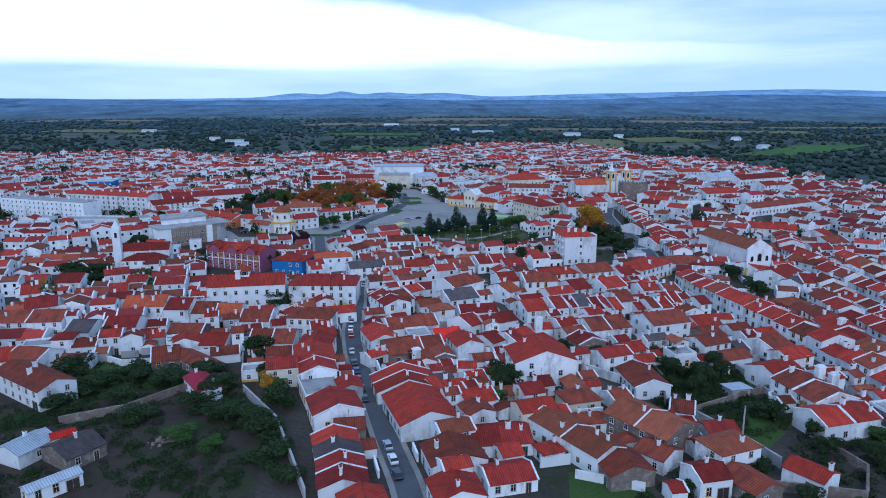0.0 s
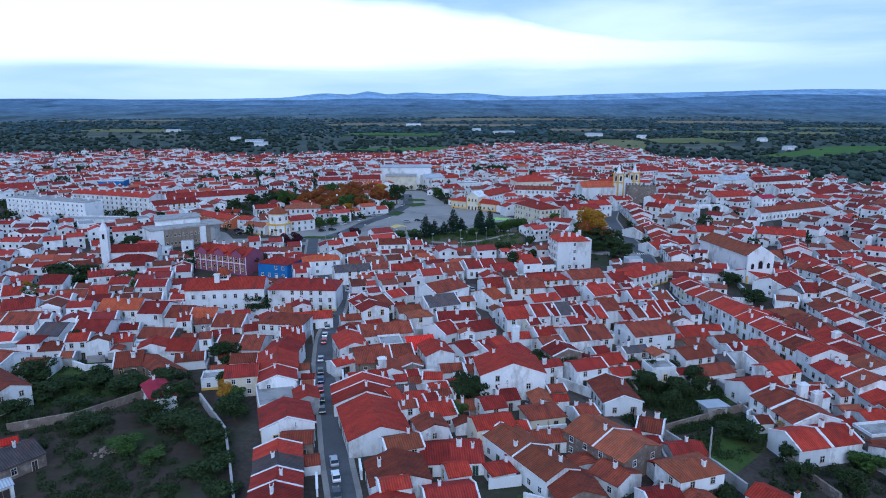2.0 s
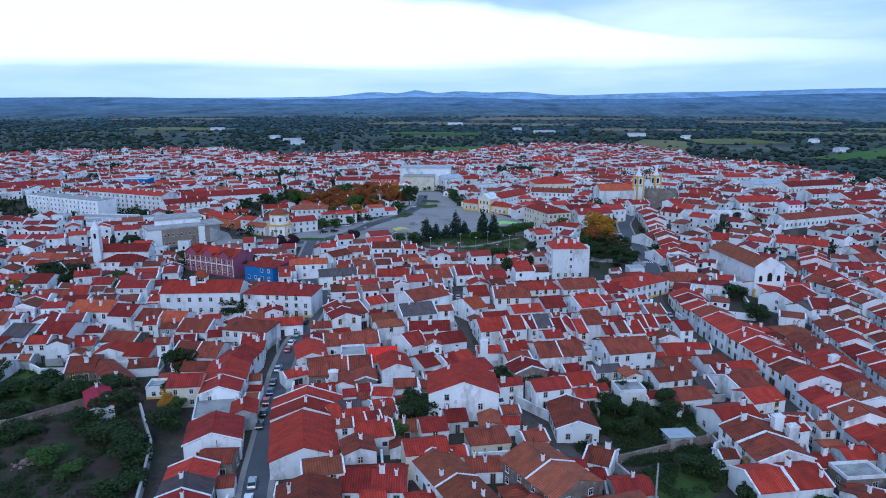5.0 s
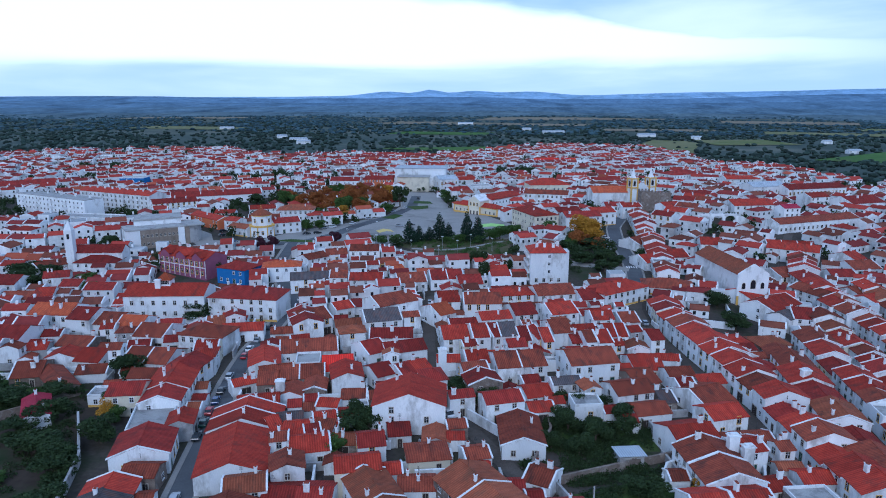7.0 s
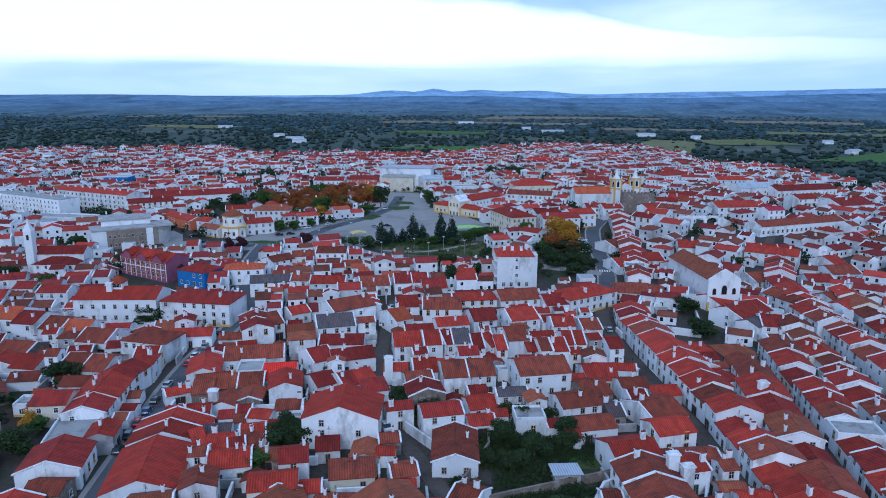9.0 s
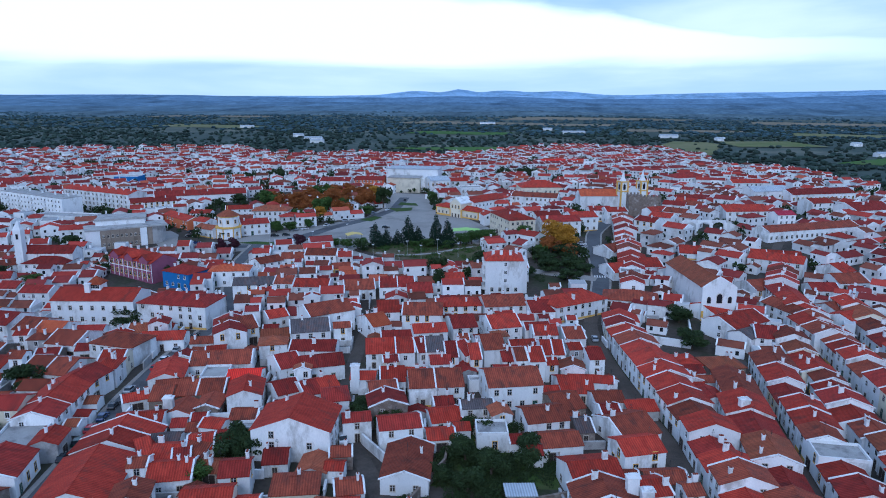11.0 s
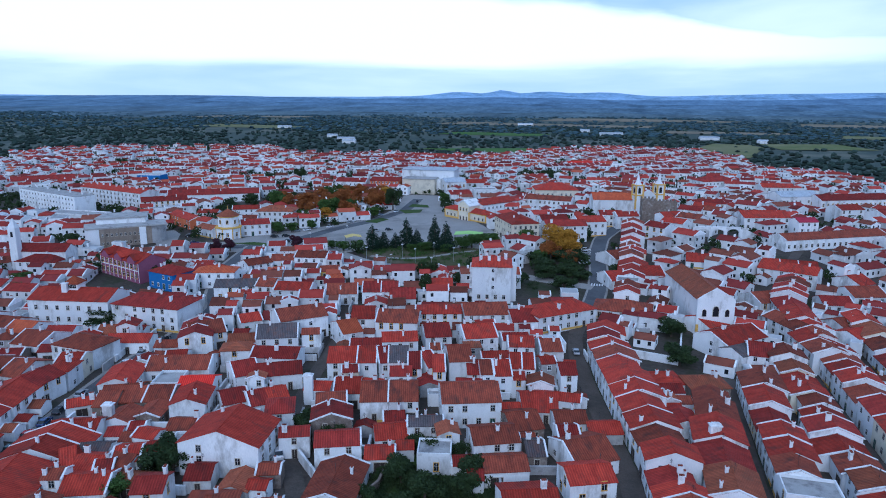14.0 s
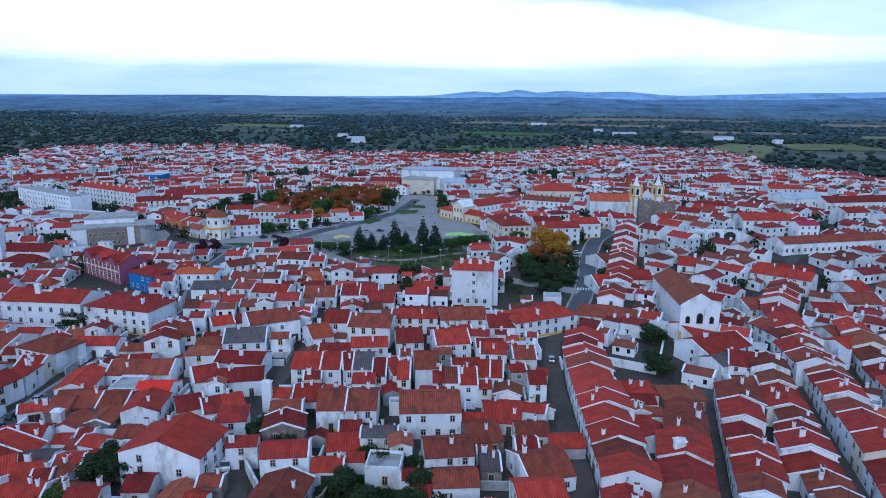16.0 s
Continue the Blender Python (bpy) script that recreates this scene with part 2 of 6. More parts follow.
class Build:
    """Collects boxes, prisms and other closed forms into one mesh."""
    def __init__(self):
        self.v, self.f, self.k = [], [], []

    def add(self, verts, faces, k=0):
        b = len(self.v)
        self.v += verts
        self.f += [tuple(b + i for i in f) for f in faces]
        self.k += [k] * len(faces)
        return self

    def box(self, x0, x1, y0, y1, z0, z1, k=0, taper=0.0):
        t = taper
        return self.add([(x0, y0, z0), (x1, y0, z0), (x1, y1, z0), (x0, y1, z0), (x0 + t, y0 + t, z1), (x1 - t, y0 + t, z1), (x1 - t, y1 - t, z1), (x0 + t, y1 - t, z1)],
                        [(3, 2, 1, 0), (4, 5, 6, 7), (0, 1, 5, 4), (1, 2, 6, 5), (2, 3, 7, 6), (3, 0, 4, 7)], k)

    def ring(self, n, r0, z0, r1, z1, cx=0.0, cy=0.0, k=0, a0=0.0):
        A = [a0 + 2 * math.pi * i / n for i in range(n)]
        vs = [(cx + r0 * math.cos(a), cy + r0 * math.sin(a), z0) for a in A] + [(cx + r1 * math.cos(a), cy + r1 * math.sin(a), z1) for a in A]
        fs = [(i, (i + 1) % n, n + (i + 1) % n, n + i) for i in range(n)] + [tuple(range(n - 1, -1, -1)), tuple(range(n, 2 * n))]
        return self.add(vs, fs, k)

    def prism(self, outline, a, b, axis="x", k=0):
        """An outline of (u, z) swept along an axis from a to b."""
        n = len(outline)
        if axis == "x":
            vs = [(a, u, z) for u, z in outline] + [(b, u, z) for u, z in outline]
        elif axis == "y":
            vs = [(u, a, z) for u, z in outline] + [(u, b, z) for u, z in outline]
        else:
            vs = [(u, w, a) for u, w in outline] + [(u, w, b) for u, w in outline]
        fs = [(i, (i + 1) % n, n + (i + 1) % n, n + i) for i in range(n)] + [tuple(range(n - 1, -1, -1)), tuple(range(n, 2 * n))]
        return self.add(vs, fs, k)

    def mesh(self, name, *mats):
        return mesh_of(name, self.v, self.f, mats, self.k)


def part(name, me, parent, at=None, label="", turn=0.0):
    ob = new(name, me)
    ob.parent = parent
    if at is not None:
        ob.matrix_basis = Matrix.Translation(at) @ Matrix.Rotation(turn, 4, "Z")
    return tagged(ob, label)


def thing(name, x, y, rot=0.0, z=0.0, label="", category="", group="", kind=""):
    ob = new(name)
    ob.matrix_basis = pose(x, y, z + ground_z(x, y), 0, 0, rot)
    return tagged(ob, label, category, group, kind)


def smooth(u):
    u = max(0.0, min(1.0, u))
    return u * u * (3 - 2 * u)


def ground_z(x, y):
    """The town climbs gently to the square, and further to the castle hill in the east."""
    side = (1 - 0.6 * smooth((-x - 100) / 140)) * (1 - smooth((x - 250) / 130)) * (1 - smooth((-x - 330) / 180))
    z = 5.0 * smooth((y - 235) / 120) * side * (1 - smooth((y - 620) / 380))
    return z + 6.5 * math.exp(-((x - 160) / 95) ** 2 - ((y - 455) / 95) ** 2) * smooth((y - 300) / 100)


TAKEN = []


def take(x, y, rot, L, W):
    TAKEN.append((x, y, radians(rot), L / 2, W / 2))


def free(x, y, rot, L, W, gap=0.0):
    """True where a footprint meets no other."""
    c, s = math.cos(radians(rot)), math.sin(radians(rot))
    pts = [(x + u * c - v * s, y + u * s + v * c) for u in (-L / 2, 0, L / 2) for v in (-W / 2, 0, W / 2)]
    for tx, ty, tr, hl, hw in TAKEN:
        if abs(tx - x) + abs(ty - y) > 1.5 * (hl + hw) + L + W:
            continue
        ct, st = math.cos(tr), math.sin(tr)
        for px, py in pts:
            if abs((px - tx) * ct + (py - ty) * st) < hl + gap and abs((py - ty) * ct - (px - tx) * st) < hw + gap:
                return False
        for u, v in ((0, 0), (hl, hw), (-hl, hw), (hl, -hw), (-hl, -hw), (hl, 0), (-hl, 0)):
            gx, gy = tx + u * ct - v * st - x, ty + u * st + v * ct - y
            if abs(gx * c + gy * s) < L / 2 + gap and abs(gy * c - gx * s) < W / 2 + gap:
                return False
    return True


# windows and doors, facing -y, standing 4 cm proud of the wall
def window_mesh(name, w, h, surround, shut):
    b = Build()
    b.box(-w / 2 - 0.14, w / 2 + 0.14, -0.03, 0.05, -0.14, h + 0.16, 0)
    b.box(-w / 2, w / 2, -0.045, 0.0, 0, h, 2 if shut else 1)
    b.box(-0.03, 0.03, -0.06, 0.0, 0, h, 3)
    b.box(-w / 2, w / 2, -0.06, 0.0, h * 0.62, h * 0.62 + 0.05, 3)
    b.box(-w / 2 - 0.2, w / 2 + 0.2, -0.12, 0.0, -0.2, -0.1, 0)
    return b.mesh(name, surround, GLASS, DARKWOOD, TRIM)


WINDOWS = [window_mesh("window_pane", 0.95, 1.35, SURROUND, False), window_mesh("window_plain", 0.9, 1.2, TRIM, False),
           window_mesh("window_tall", 0.95, 1.75, OCHRE, False), window_mesh("window_shut", 0.9, 1.25, SURROUND, True)]


def door_mesh(name, w, h, leaf):
    b = Build()
    b.box(-w / 2 - 0.16, w / 2 + 0.16, -0.03, 0.05, 0.0, h + 0.18, 0)
    b.box(-w / 2, w / 2, -0.05, 0.0, 0.02, h, 1)
    b.box(-0.02, 0.02, -0.065, 0.0, 0.02, h, 0)
    return b.mesh(name, SURROUND, leaf)


DOORS = [door_mesh("door_leaf", 1.0, 2.15, DARKWOOD), door_mesh("door_leaf_green", 1.1, 2.2, GREENWOOD), door_mesh("garage_leaf", 2.4, 2.3, DARKWOOD)]
CHIM = []
for _w, _d, _h in ((0.55, 0.5, 1.3), (1.1, 0.6, 1.6), (0.7, 0.6, 1.1)):
    _b = Build().box(-_w / 2, _w / 2, -_d / 2, _d / 2, -1.2, _h).box(-_w / 2 - 0.08, _w / 2 + 0.08, -_d / 2 - 0.08, _d / 2 + 0.08, _h, _h + 0.12)
    _b.box(-_w / 2 + 0.08, _w / 2 - 0.08, -_d / 2 + 0.08, _d / 2 - 0.08, _h + 0.12, _h + 0.3, 1)
    CHIM.append(_b.mesh("chimney_stack", TRIM, ROOF["b"]))
_b = Build().box(-0.02, 0.02, -0.02, 0.02, -0.4, 2.4)
for _i in range(5):
    _b.box(-0.45 + 0.05 * _i, 0.45 - 0.05 * _i, -0.015, 0.015, 1.5 + 0.18 * _i, 1.53 + 0.18 * _i)
AERIAL = _b.mesh("aerial_mast", IRON)
SLOPE = 0.36


def gable_walls(L, W, eave, rise, base=-1.6):
    return Build().prism([(-W / 2, base), (W / 2, base), (W / 2, eave), (0, eave + rise), (-W / 2, eave)], -L / 2, L / 2)


def gable_roof(L, W, eave, rise, over=0.35, thick=0.16):
    b = Build()
    s = rise / (W / 2)
    ye, ze = W / 2 + over, eave - over * s
    zr = eave + rise
    b.prism([(-ye, ze + 0.02), (0, zr + 0.02), (ye, ze + 0.02), (ye, ze + thick), (0, zr + thick + 0.03), (-ye, ze + thick)], -L / 2 - 0.12, L / 2 + 0.12)
    b.prism([(-0.16, zr + thick - 0.04), (0.16, zr + thick - 0.04), (0.1, zr + thick + 0.12), (-0.1, zr + thick + 0.12)], -L / 2 - 0.14, L / 2 + 0.14)
    return b


def hip_roof(L, W, eave, rise, over=0.4, thick=0.16):
    x, y = L / 2 + over, W / 2 + over
    q = max(0.3, L / 2 - W / 2 * 0.95)
    z0, z1 = eave - over * rise / (W / 2), eave + rise
    vs = [(-x, -y, z0), (x, -y, z0), (x, y, z0), (-x, y, z0), (-x, -y, z0 + thick), (x, -y, z0 + thick), (x, y, z0 + thick), (-x, y, z0 + thick), (-q, 0, z1 + thick), (q, 0, z1 + thick)]
    fs = [(3, 2, 1, 0), (0, 1, 5, 4), (1, 2, 6, 5), (2, 3, 7, 6), (3, 0, 4, 7), (4, 5, 9, 8), (5, 6, 9), (6, 7, 8, 9), (7, 4, 8)]
    b = Build().add(vs, fs)
    b.box(-q - 0.1, q + 0.1, -0.15, 0.15, z1 + thick - 0.08, z1 + thick + 0.1)
    return b


def house(x, y, rot, L, W, eave, col, hip=False, wall="white", floors=0, windows=True, chimneys=None, note="", sides=None):
    """A town house: ridge along its own x; eave in metres."""
    rg = random.Random(int(x * 71 + y * 131 + L * 17))
    L = max(L, 3.0)
    rise = W / 2 * SLOPE
    floors = floors or max(1, round((eave - 0.3) / 2.9))
    word = {"white": "whitewashed", "stone": "bare rubble-stone", "cream": "cream-plastered", "yellow": "ochre-plastered", "grey": "grey-rendered", "blue": "bright blue", "purple": "wine-red", "brick": "orange"}[wall]
    size = {1: "single-storey", 2: "two-storey", 3: "three-storey", 4: "four-storey"}.get(floors, "tall")
    h = thing("house", x, y, rot, 0, note or f"{word} {size} house with {'hipped ' if hip else ''}{ROOF_WORD[col]} roof", "house", "town houses")
    take(x, y, rot, L - 0.3, W - 0.3)
    flat = col == "c"
    if flat:
        part("wall", Build().box(-L / 2, L / 2, -W / 2, W / 2, -1.6, eave).mesh("wall", WALL[wall]), h)
        b = Build().box(-L / 2 + 0.25, L / 2 - 0.25, -W / 2 + 0.25, W / 2 - 0.25, eave, eave + 0.1)
        top = part("roof", b.mesh("roof", ROOF["c"]), h)
        b = Build()
        for a in ((-L / 2, L / 2, -W / 2, -W / 2 + 0.25), (-L / 2, L / 2, W / 2 - 0.25, W / 2), (-L / 2, -L / 2 + 0.25, -W / 2 + 0.25, W / 2 - 0.25), (L / 2 - 0.25, L / 2, -W / 2 + 0.25, W / 2 - 0.25)):
            b.box(*a, eave + 0.003, eave + 0.7)
        part("parapet", b.mesh("parapet", TRIM), h)
    elif hip:
        part("wall", Build().box(-L / 2, L / 2, -W / 2, W / 2, -1.6, eave).mesh("wall", WALL[wall]), h)
        top = part("roof", hip_roof(L, W, eave, rise).mesh("roof", ROOF[col]), h)
    else:
        part("wall", gable_walls(L, W, eave, rise).mesh("wall", WALL[wall]), h)
        top = part("roof", gable_roof(L, W, eave, rise).mesh("roof", ROOF[col]), h)
        if col not in "wk" and rg.random() < 0.55:
            s = SLOPE
            for sx in ((-1, 1) if rg.random() < 0.45 else (rg.choice((-1, 1)),)):
                a, c = sorted((sx * (L / 2 + 0.14), sx * (L / 2 - 0.24)))
                ye, ze = W / 2 + 0.38, eave - 0.38 * s
                zr = eave + rise
                b = Build().prism([(-ye, ze + 0.05), (0, zr + 0.05), (ye, ze + 0.05), (ye, ze + 0.32), (0, zr + 0.34), (-ye, ze + 0.32)], a, c)
                part("verge", b.mesh("verge", TRIM), top, label="white limewashed verge")
    if windows:
        step = rg.uniform(2.6, 3.4)
        win = WINDOWS[rg.choice((0, 0, 1, 1, 2, 3))]
        fh = eave / floors
        for side in sides or ((-1, 1) if abs((rot + 90) % 180 - 90) > 38 or L > 40 else (-1,)):
            n = max(1, int((L - 0.8) / step))
            dr = rg.randrange(n)
            for i in range(n):
                px = (i + 0.5 - n / 2) * (L - 0.8) / n
                for f in range(floors):
                    at = (px, side * W / 2, f * fh + min(1.0, fh * 0.32))
                    turn = 0 if side < 0 else math.pi
                    if f == 0 and i == dr:
                        part("door", DOORS[rg.choice((0, 0, 1, 2)) if L > 5 else 0], h, (px, side * W / 2, 0), turn=turn)
                    elif rg.random() < 0.88:
                        part("window", win, h, at, turn=turn)
        for side in (-1, 1):
            if rg.random() < 0.8:
                for f in range(floors):
                    for v in ((-0.24, 0.24) if W > 9 and y < 270 else (rg.uniform(-0.2, 0.2),)):
                        if rg.random() < 0.8:
                            part("window", win, h, (side * L / 2, v * W, f * fh + min(1.0, fh * 0.32)), turn=side * math.pi / 2)
    nc = chimneys if chimneys is not None else rg.choice((0, 0, 1, 1, 2))
    for _ in range(0 if flat else nc):
        u, v = rg.uniform(-0.38, 0.38) * L, rg.uniform(-0.3, 0.3) * W
        part("chimney", rg.choice(CHIM), top, (u, v, eave + rise * (1 - abs(v) / (W / 2)) + 0.1), turn=rg.choice((0, math.pi / 2)))
    if windows and rg.random() < 0.22 and wall == "white":
        for side in sides or (-1,):
            part("skirting", Build().box(-L / 2, L / 2, -0.03, 0.02, 0.0, 0.7).mesh("skirting", OCHRE), h, (0, side * (W / 2 + 0.0), 0), "ochre painted base band", 0 if side < 0 else math.pi)
    if rg.random() < 0.3 and not flat:
        part("aerial", AERIAL, top, (rg.uniform(-0.3, 0.3) * L, 0, eave + rise + 0.15), turn=rg.uniform(0, 3))
    return h


# ---- trees ----
def leaf_cloud(seed, n, lobes, size, flat=1.0):
    """Small bent leaf clumps scattered through the lobes (x, y, z, r)."""
    rg = np.random.default_rng(seed)
    w = np.array([l[3] ** 2 for l in lobes])
    pick = rg.choice(len(lobes), n, p=w / w.sum())
    d = rg.normal(size=(n, 3))
    d /= np.linalg.norm(d, axis=1)[:, None]
    rad = rg.uniform(0.55, 1.08, n) ** 0.6
    lb = np.array(lobes)[pick]
    c = lb[:, :3] + d * (lb[:, 3] * rad)[:, None] * (1, 1, flat)
    a = rg.normal(size=(n, 3))
    a /= np.linalg.norm(a, axis=1)[:, None]
    b = np.cross(a, d + 0.4 * rg.normal(size=(n, 3)))
    b /= np.linalg.norm(b, axis=1)[:, None] + 1e-6
    s = (size * rg.uniform(0.6, 1.4, n))[:, None]
    e = np.cross(a, b)
    q = np.stack([c - a * s, c + b * s * 0.7 + e * s * 0.25, c + a * s, c - b * s * 0.7 + e * s * 0.25], 1).reshape(-1, 3)
    return q, [(4 * i, 4 * i + 1, 4 * i + 2, 4 * i + 3) for i in range(n)]


def tree_model(kind, seed, h, r):
    rg = random.Random(seed)
    names = {"oak": ("evergreen_tree", "dark evergreen tree with a dense ragged crown"), "green": ("tree", "green leafy tree with an uneven crown"),
             "orange": ("plane_tree", "autumn plane tree with rust-orange leaves"), "gold": ("tree", "autumn tree with golden yellow leaves"),
             "plum": ("plum_tree", "small ornamental tree with dark plum leaves"), "pine": ("conifer", "tall dark green conifer with a ragged top")}
    nm, label = names[kind]
    t = thing(nm, 0, 0, 0, -500, label, "tree", nm + "s")
    b = Build()
    th = h * (0.35 if kind != "pine" else 0.8)
    b.ring(7, 0.05 * r + 0.1, -0.2, 0.03 * r + 0.07, th)
    lobes = []
    if kind == "pine":
        for i in range(9):
            u = i / 8
            rr = r * (1 - u) ** 0.8 * rg.uniform(0.75, 1.1) + 0.35
            lobes.append((rg.uniform(-0.25, 0.25) * rr, rg.uniform(-0.25, 0.25) * rr, h * (0.16 + 0.82 * u) - 0.2, rr * 0.8))
    else:
        for i in range(13):
            a, q = rg.uniform(0, 6.28), rg.uniform(0.2, 0.75) * r
            z = rg.uniform(0.36, 0.86) * h
            lobes.append((q * math.cos(a), q * math.sin(a), z, rg.uniform(0.26, 0.50) * r))
            e = (q * math.cos(a) * 0.8, q * math.sin(a) * 0.8, z)
            b.add([(-0.08, 0, th * 0.8), (0.08, 0, th * 0.8), (0, 0.1, th * 0.9), (e[0] - 0.03, e[1], e[2]), (e[0] + 0.03, e[1], e[2]), (e[0], e[1] + 0.04, e[2])], [(0, 1, 4, 3), (1, 2, 5, 4), (2, 0, 3, 5)])
        lobes.append((0, 0, h * 0.8, 0.4 * r))
    part("trunk", b.mesh("trunk", BARK), t)
    q, f = leaf_cloud(seed, int(2600 + 200 * r), lobes, 0.075 * r ** 0.6 + 0.05, 0.85)
    part("crown", mesh_of("crown", q, f, [LEAF[kind]]), t)
    return t


MODELS = {}


def tree(kind, x, y, h, r):
    """A tree of that height and crown radius; the nearest model is scaled to it."""
    rg = random.Random(int(x * 97 + y * 31))
    key = (kind, rg.randrange(2 if kind in ("plum", "gold") else 3))
    base = {"oak": (6, 3), "green": (6, 2.8), "orange": (9, 4), "gold": (8, 3.5), "plum": (4, 1.8), "pine": (12, 3)}[kind]
    if key not in MODELS:
        MODELS[key] = tree_model(kind, 11 + 7 * key[1] + len(MODELS), *base)
    m = pose(x, y, ground_z(x, y), 0, 0, rg.uniform(0, 360)) @ Matrix.Diagonal((r / base[1], r / base[1] * rg.uniform(0.9, 1.1), h / base[0], 1))
    t = copy_thing(MODELS[key], m)
    t.matrix_basis = m
    return t


# ---- cars ----
RIM = Build().prism([(0.18 * math.cos(a * math.pi / 4), 0.32 + 0.18 * math.sin(a * math.pi / 4)) for a in range(8)], -0.02, 0.02, "y").mesh("rim", TRIM)


def car_model(name, paint):
    t = thing(name, 0, 0, 0, -500, "", "car", "parked cars")
    b = Build()
    b.prism([(-2.1, 0.3), (2.1, 0.3), (2.15, 0.62), (2.0, 0.82), (1.05, 0.9), (-2.0, 0.95), (-2.15, 0.7)], -0.84, 0.84, "y")
    part("body", b.mesh("body", paint), t)
    c = Build().prism([(-1.85, 0.93), (1.1, 0.9), (0.35, 1.38), (-1.35, 1.43)], -0.74, 0.74, "y")
    part("cabin", c.mesh("cabin", GLASS), t)
    c = Build().prism([(-1.38, 1.4), (0.4, 1.36), (0.25, 1.47), (-1.2, 1.5)], -0.7, 0.7, "y")
    part("car_roof", c.mesh("car_roof", paint), t)
    w = Build().prism([(0.32 * math.cos(a * math.pi / 5), 0.32 + 0.32 * math.sin(a * math.pi / 5)) for a in range(10)], -0.1, 0.1, "y").mesh("tyre", DARKWOOD)
    for ux in (-1.3, 1.3):
        for uy in (-0.78, 0.78):
            wh = part("wheel", w, t, (ux, uy, 0))
            part("rim", RIM, wh, (0, 0.09 if uy > 0 else -0.09, 0))
    for ux, uy, m, nm in ((2.1, 0.55, TRIM, "headlight"), (2.1, -0.55, TRIM, "headlight"), (-2.08, 0.6, WALL["purple"], "tail_light"), (-2.08, -0.6, WALL["purple"], "tail_light")):
        part(nm, Build().box(-0.06, 0.06, -0.16, 0.16, 0.62, 0.76).mesh(nm, m), t, (ux, uy, 0))
    return t


def paint_mat(name, c):
    m, n, l, p = nodes_of(name)
    p.inputs["Base Color"].default_value = (*c, 1)
    p.inputs["Roughness"].default_value, p.inputs["Metallic"].default_value = 0.25, 0.1
    p.inputs["Coat Weight"].default_value = 0.5
    return m


CARS = {}
for _k, _c, _w in (("white", (0.75, 0.76, 0.78), "white"), ("silver", (0.35, 0.37, 0.40), "silver-grey"), ("dark", (0.02, 0.025, 0.03), "near-black"), ("red", (0.35, 0.015, 0.02), "red"), ("blue", (0.02, 0.05, 0.14), "dark blue"), ("green", (0.015, 0.06, 0.05), "dark green")):
    CARS[_k] = car_model("car", paint_mat("car_paint_" + _k, _c))
    tagged(CARS[_k], _w + " hatchback car parked at the kerb")


def car(k, x, y, rot):
    return copy_thing(CARS[k], pose(x, y, 0.1 + ground_z(x, y), 0, 0, rot))

# ---- ground, roads ----
def inside(x, y, poly):
    c = False
    for i in range(len(poly)):
        (x1, y1), (x2, y2) = poly[i], poly[i - 1]
        if (y1 > y) != (y2 > y) and x < (x2 - x1) * (y - y1) / (y2 - y1) + x1:
            c = not c
    return c


TOWN = [(-640, 770), (-568, 670), (-515, 436), (-396, 277), (-158, 125), (-137, 198), (-40, 169), (-16, 125), (79, 110), (211, 95), (330, 172), (400, 396), (362, 560), (322, 700), (312, 775), (235, 840), (243, 994), (190, 1095), (28, 1095), (-10, 1000), (-94, 880), (-212, 895), (-275, 862), (-324, 880), (-384, 965), (-510, 920), (-603, 880)]
TOWN_EDGE = [(-652, 776), (-580, 660), (-530, 430), (-410, 262), (-150, 70), (-16, 60), (160, 52), (343, 118), (415, 396), (374, 566), (334, 710), (322, 786), (248, 842), (256, 1000), (196, 1106), (20, 1106), (-20, 1008), (-100, 890), (-206, 906), (-275, 872), (-320, 892), (-380, 978), (-514, 932), (-612, 890)]


def drape(bm, z, step=6.0):
    """Cut a flat mesh along a lattice and lay it on the ground, z above it."""
    xs, ys = [v.co.x for v in bm.verts], [v.co.y for v in bm.verts]
    for axis, lo, hi in ((0, min(xs), max(xs)), (1, min(ys), max(ys))):
        k = math.floor(lo / step) + 1
        while k * step < hi:
            co, no = [0, 0, 0], [0, 0, 0]
            co[axis], no[axis] = k * step, 1
            bmesh.ops.bisect_plane(bm, geom=bm.verts[:] + bm.edges[:] + bm.faces[:], plane_co=co, plane_no=no)
            k += 1
    bmesh.ops.triangulate(bm, faces=bm.faces[:])
    for v in bm.verts:
        v.co.z = z + ground_z(v.co.x, v.co.y)


def sheet(name, pts, z, mat, label, category, kind="structure"):
    bm = bmesh.new()
    f = bm.faces.new([bm.verts.new((x, y, 0)) for x, y in pts])
    f.normal_update()
    if f.normal.z < 0:
        f.normal_flip()
    if max(y for x, y in pts) < 1000:
        drape(bm, z)
    else:
        for v in bm.verts:
            v.co.z = z
    me = bpy.data.meshes.new(name)
    bm.to_mesh(me)
    bm.free()
    me.materials.append(mat)
    return tagged(new(name, me), label, category, "", kind)


def wobble(x, y):
    return noise.noise(Vector((x * 0.0021, y * 0.0021, 0.3)))


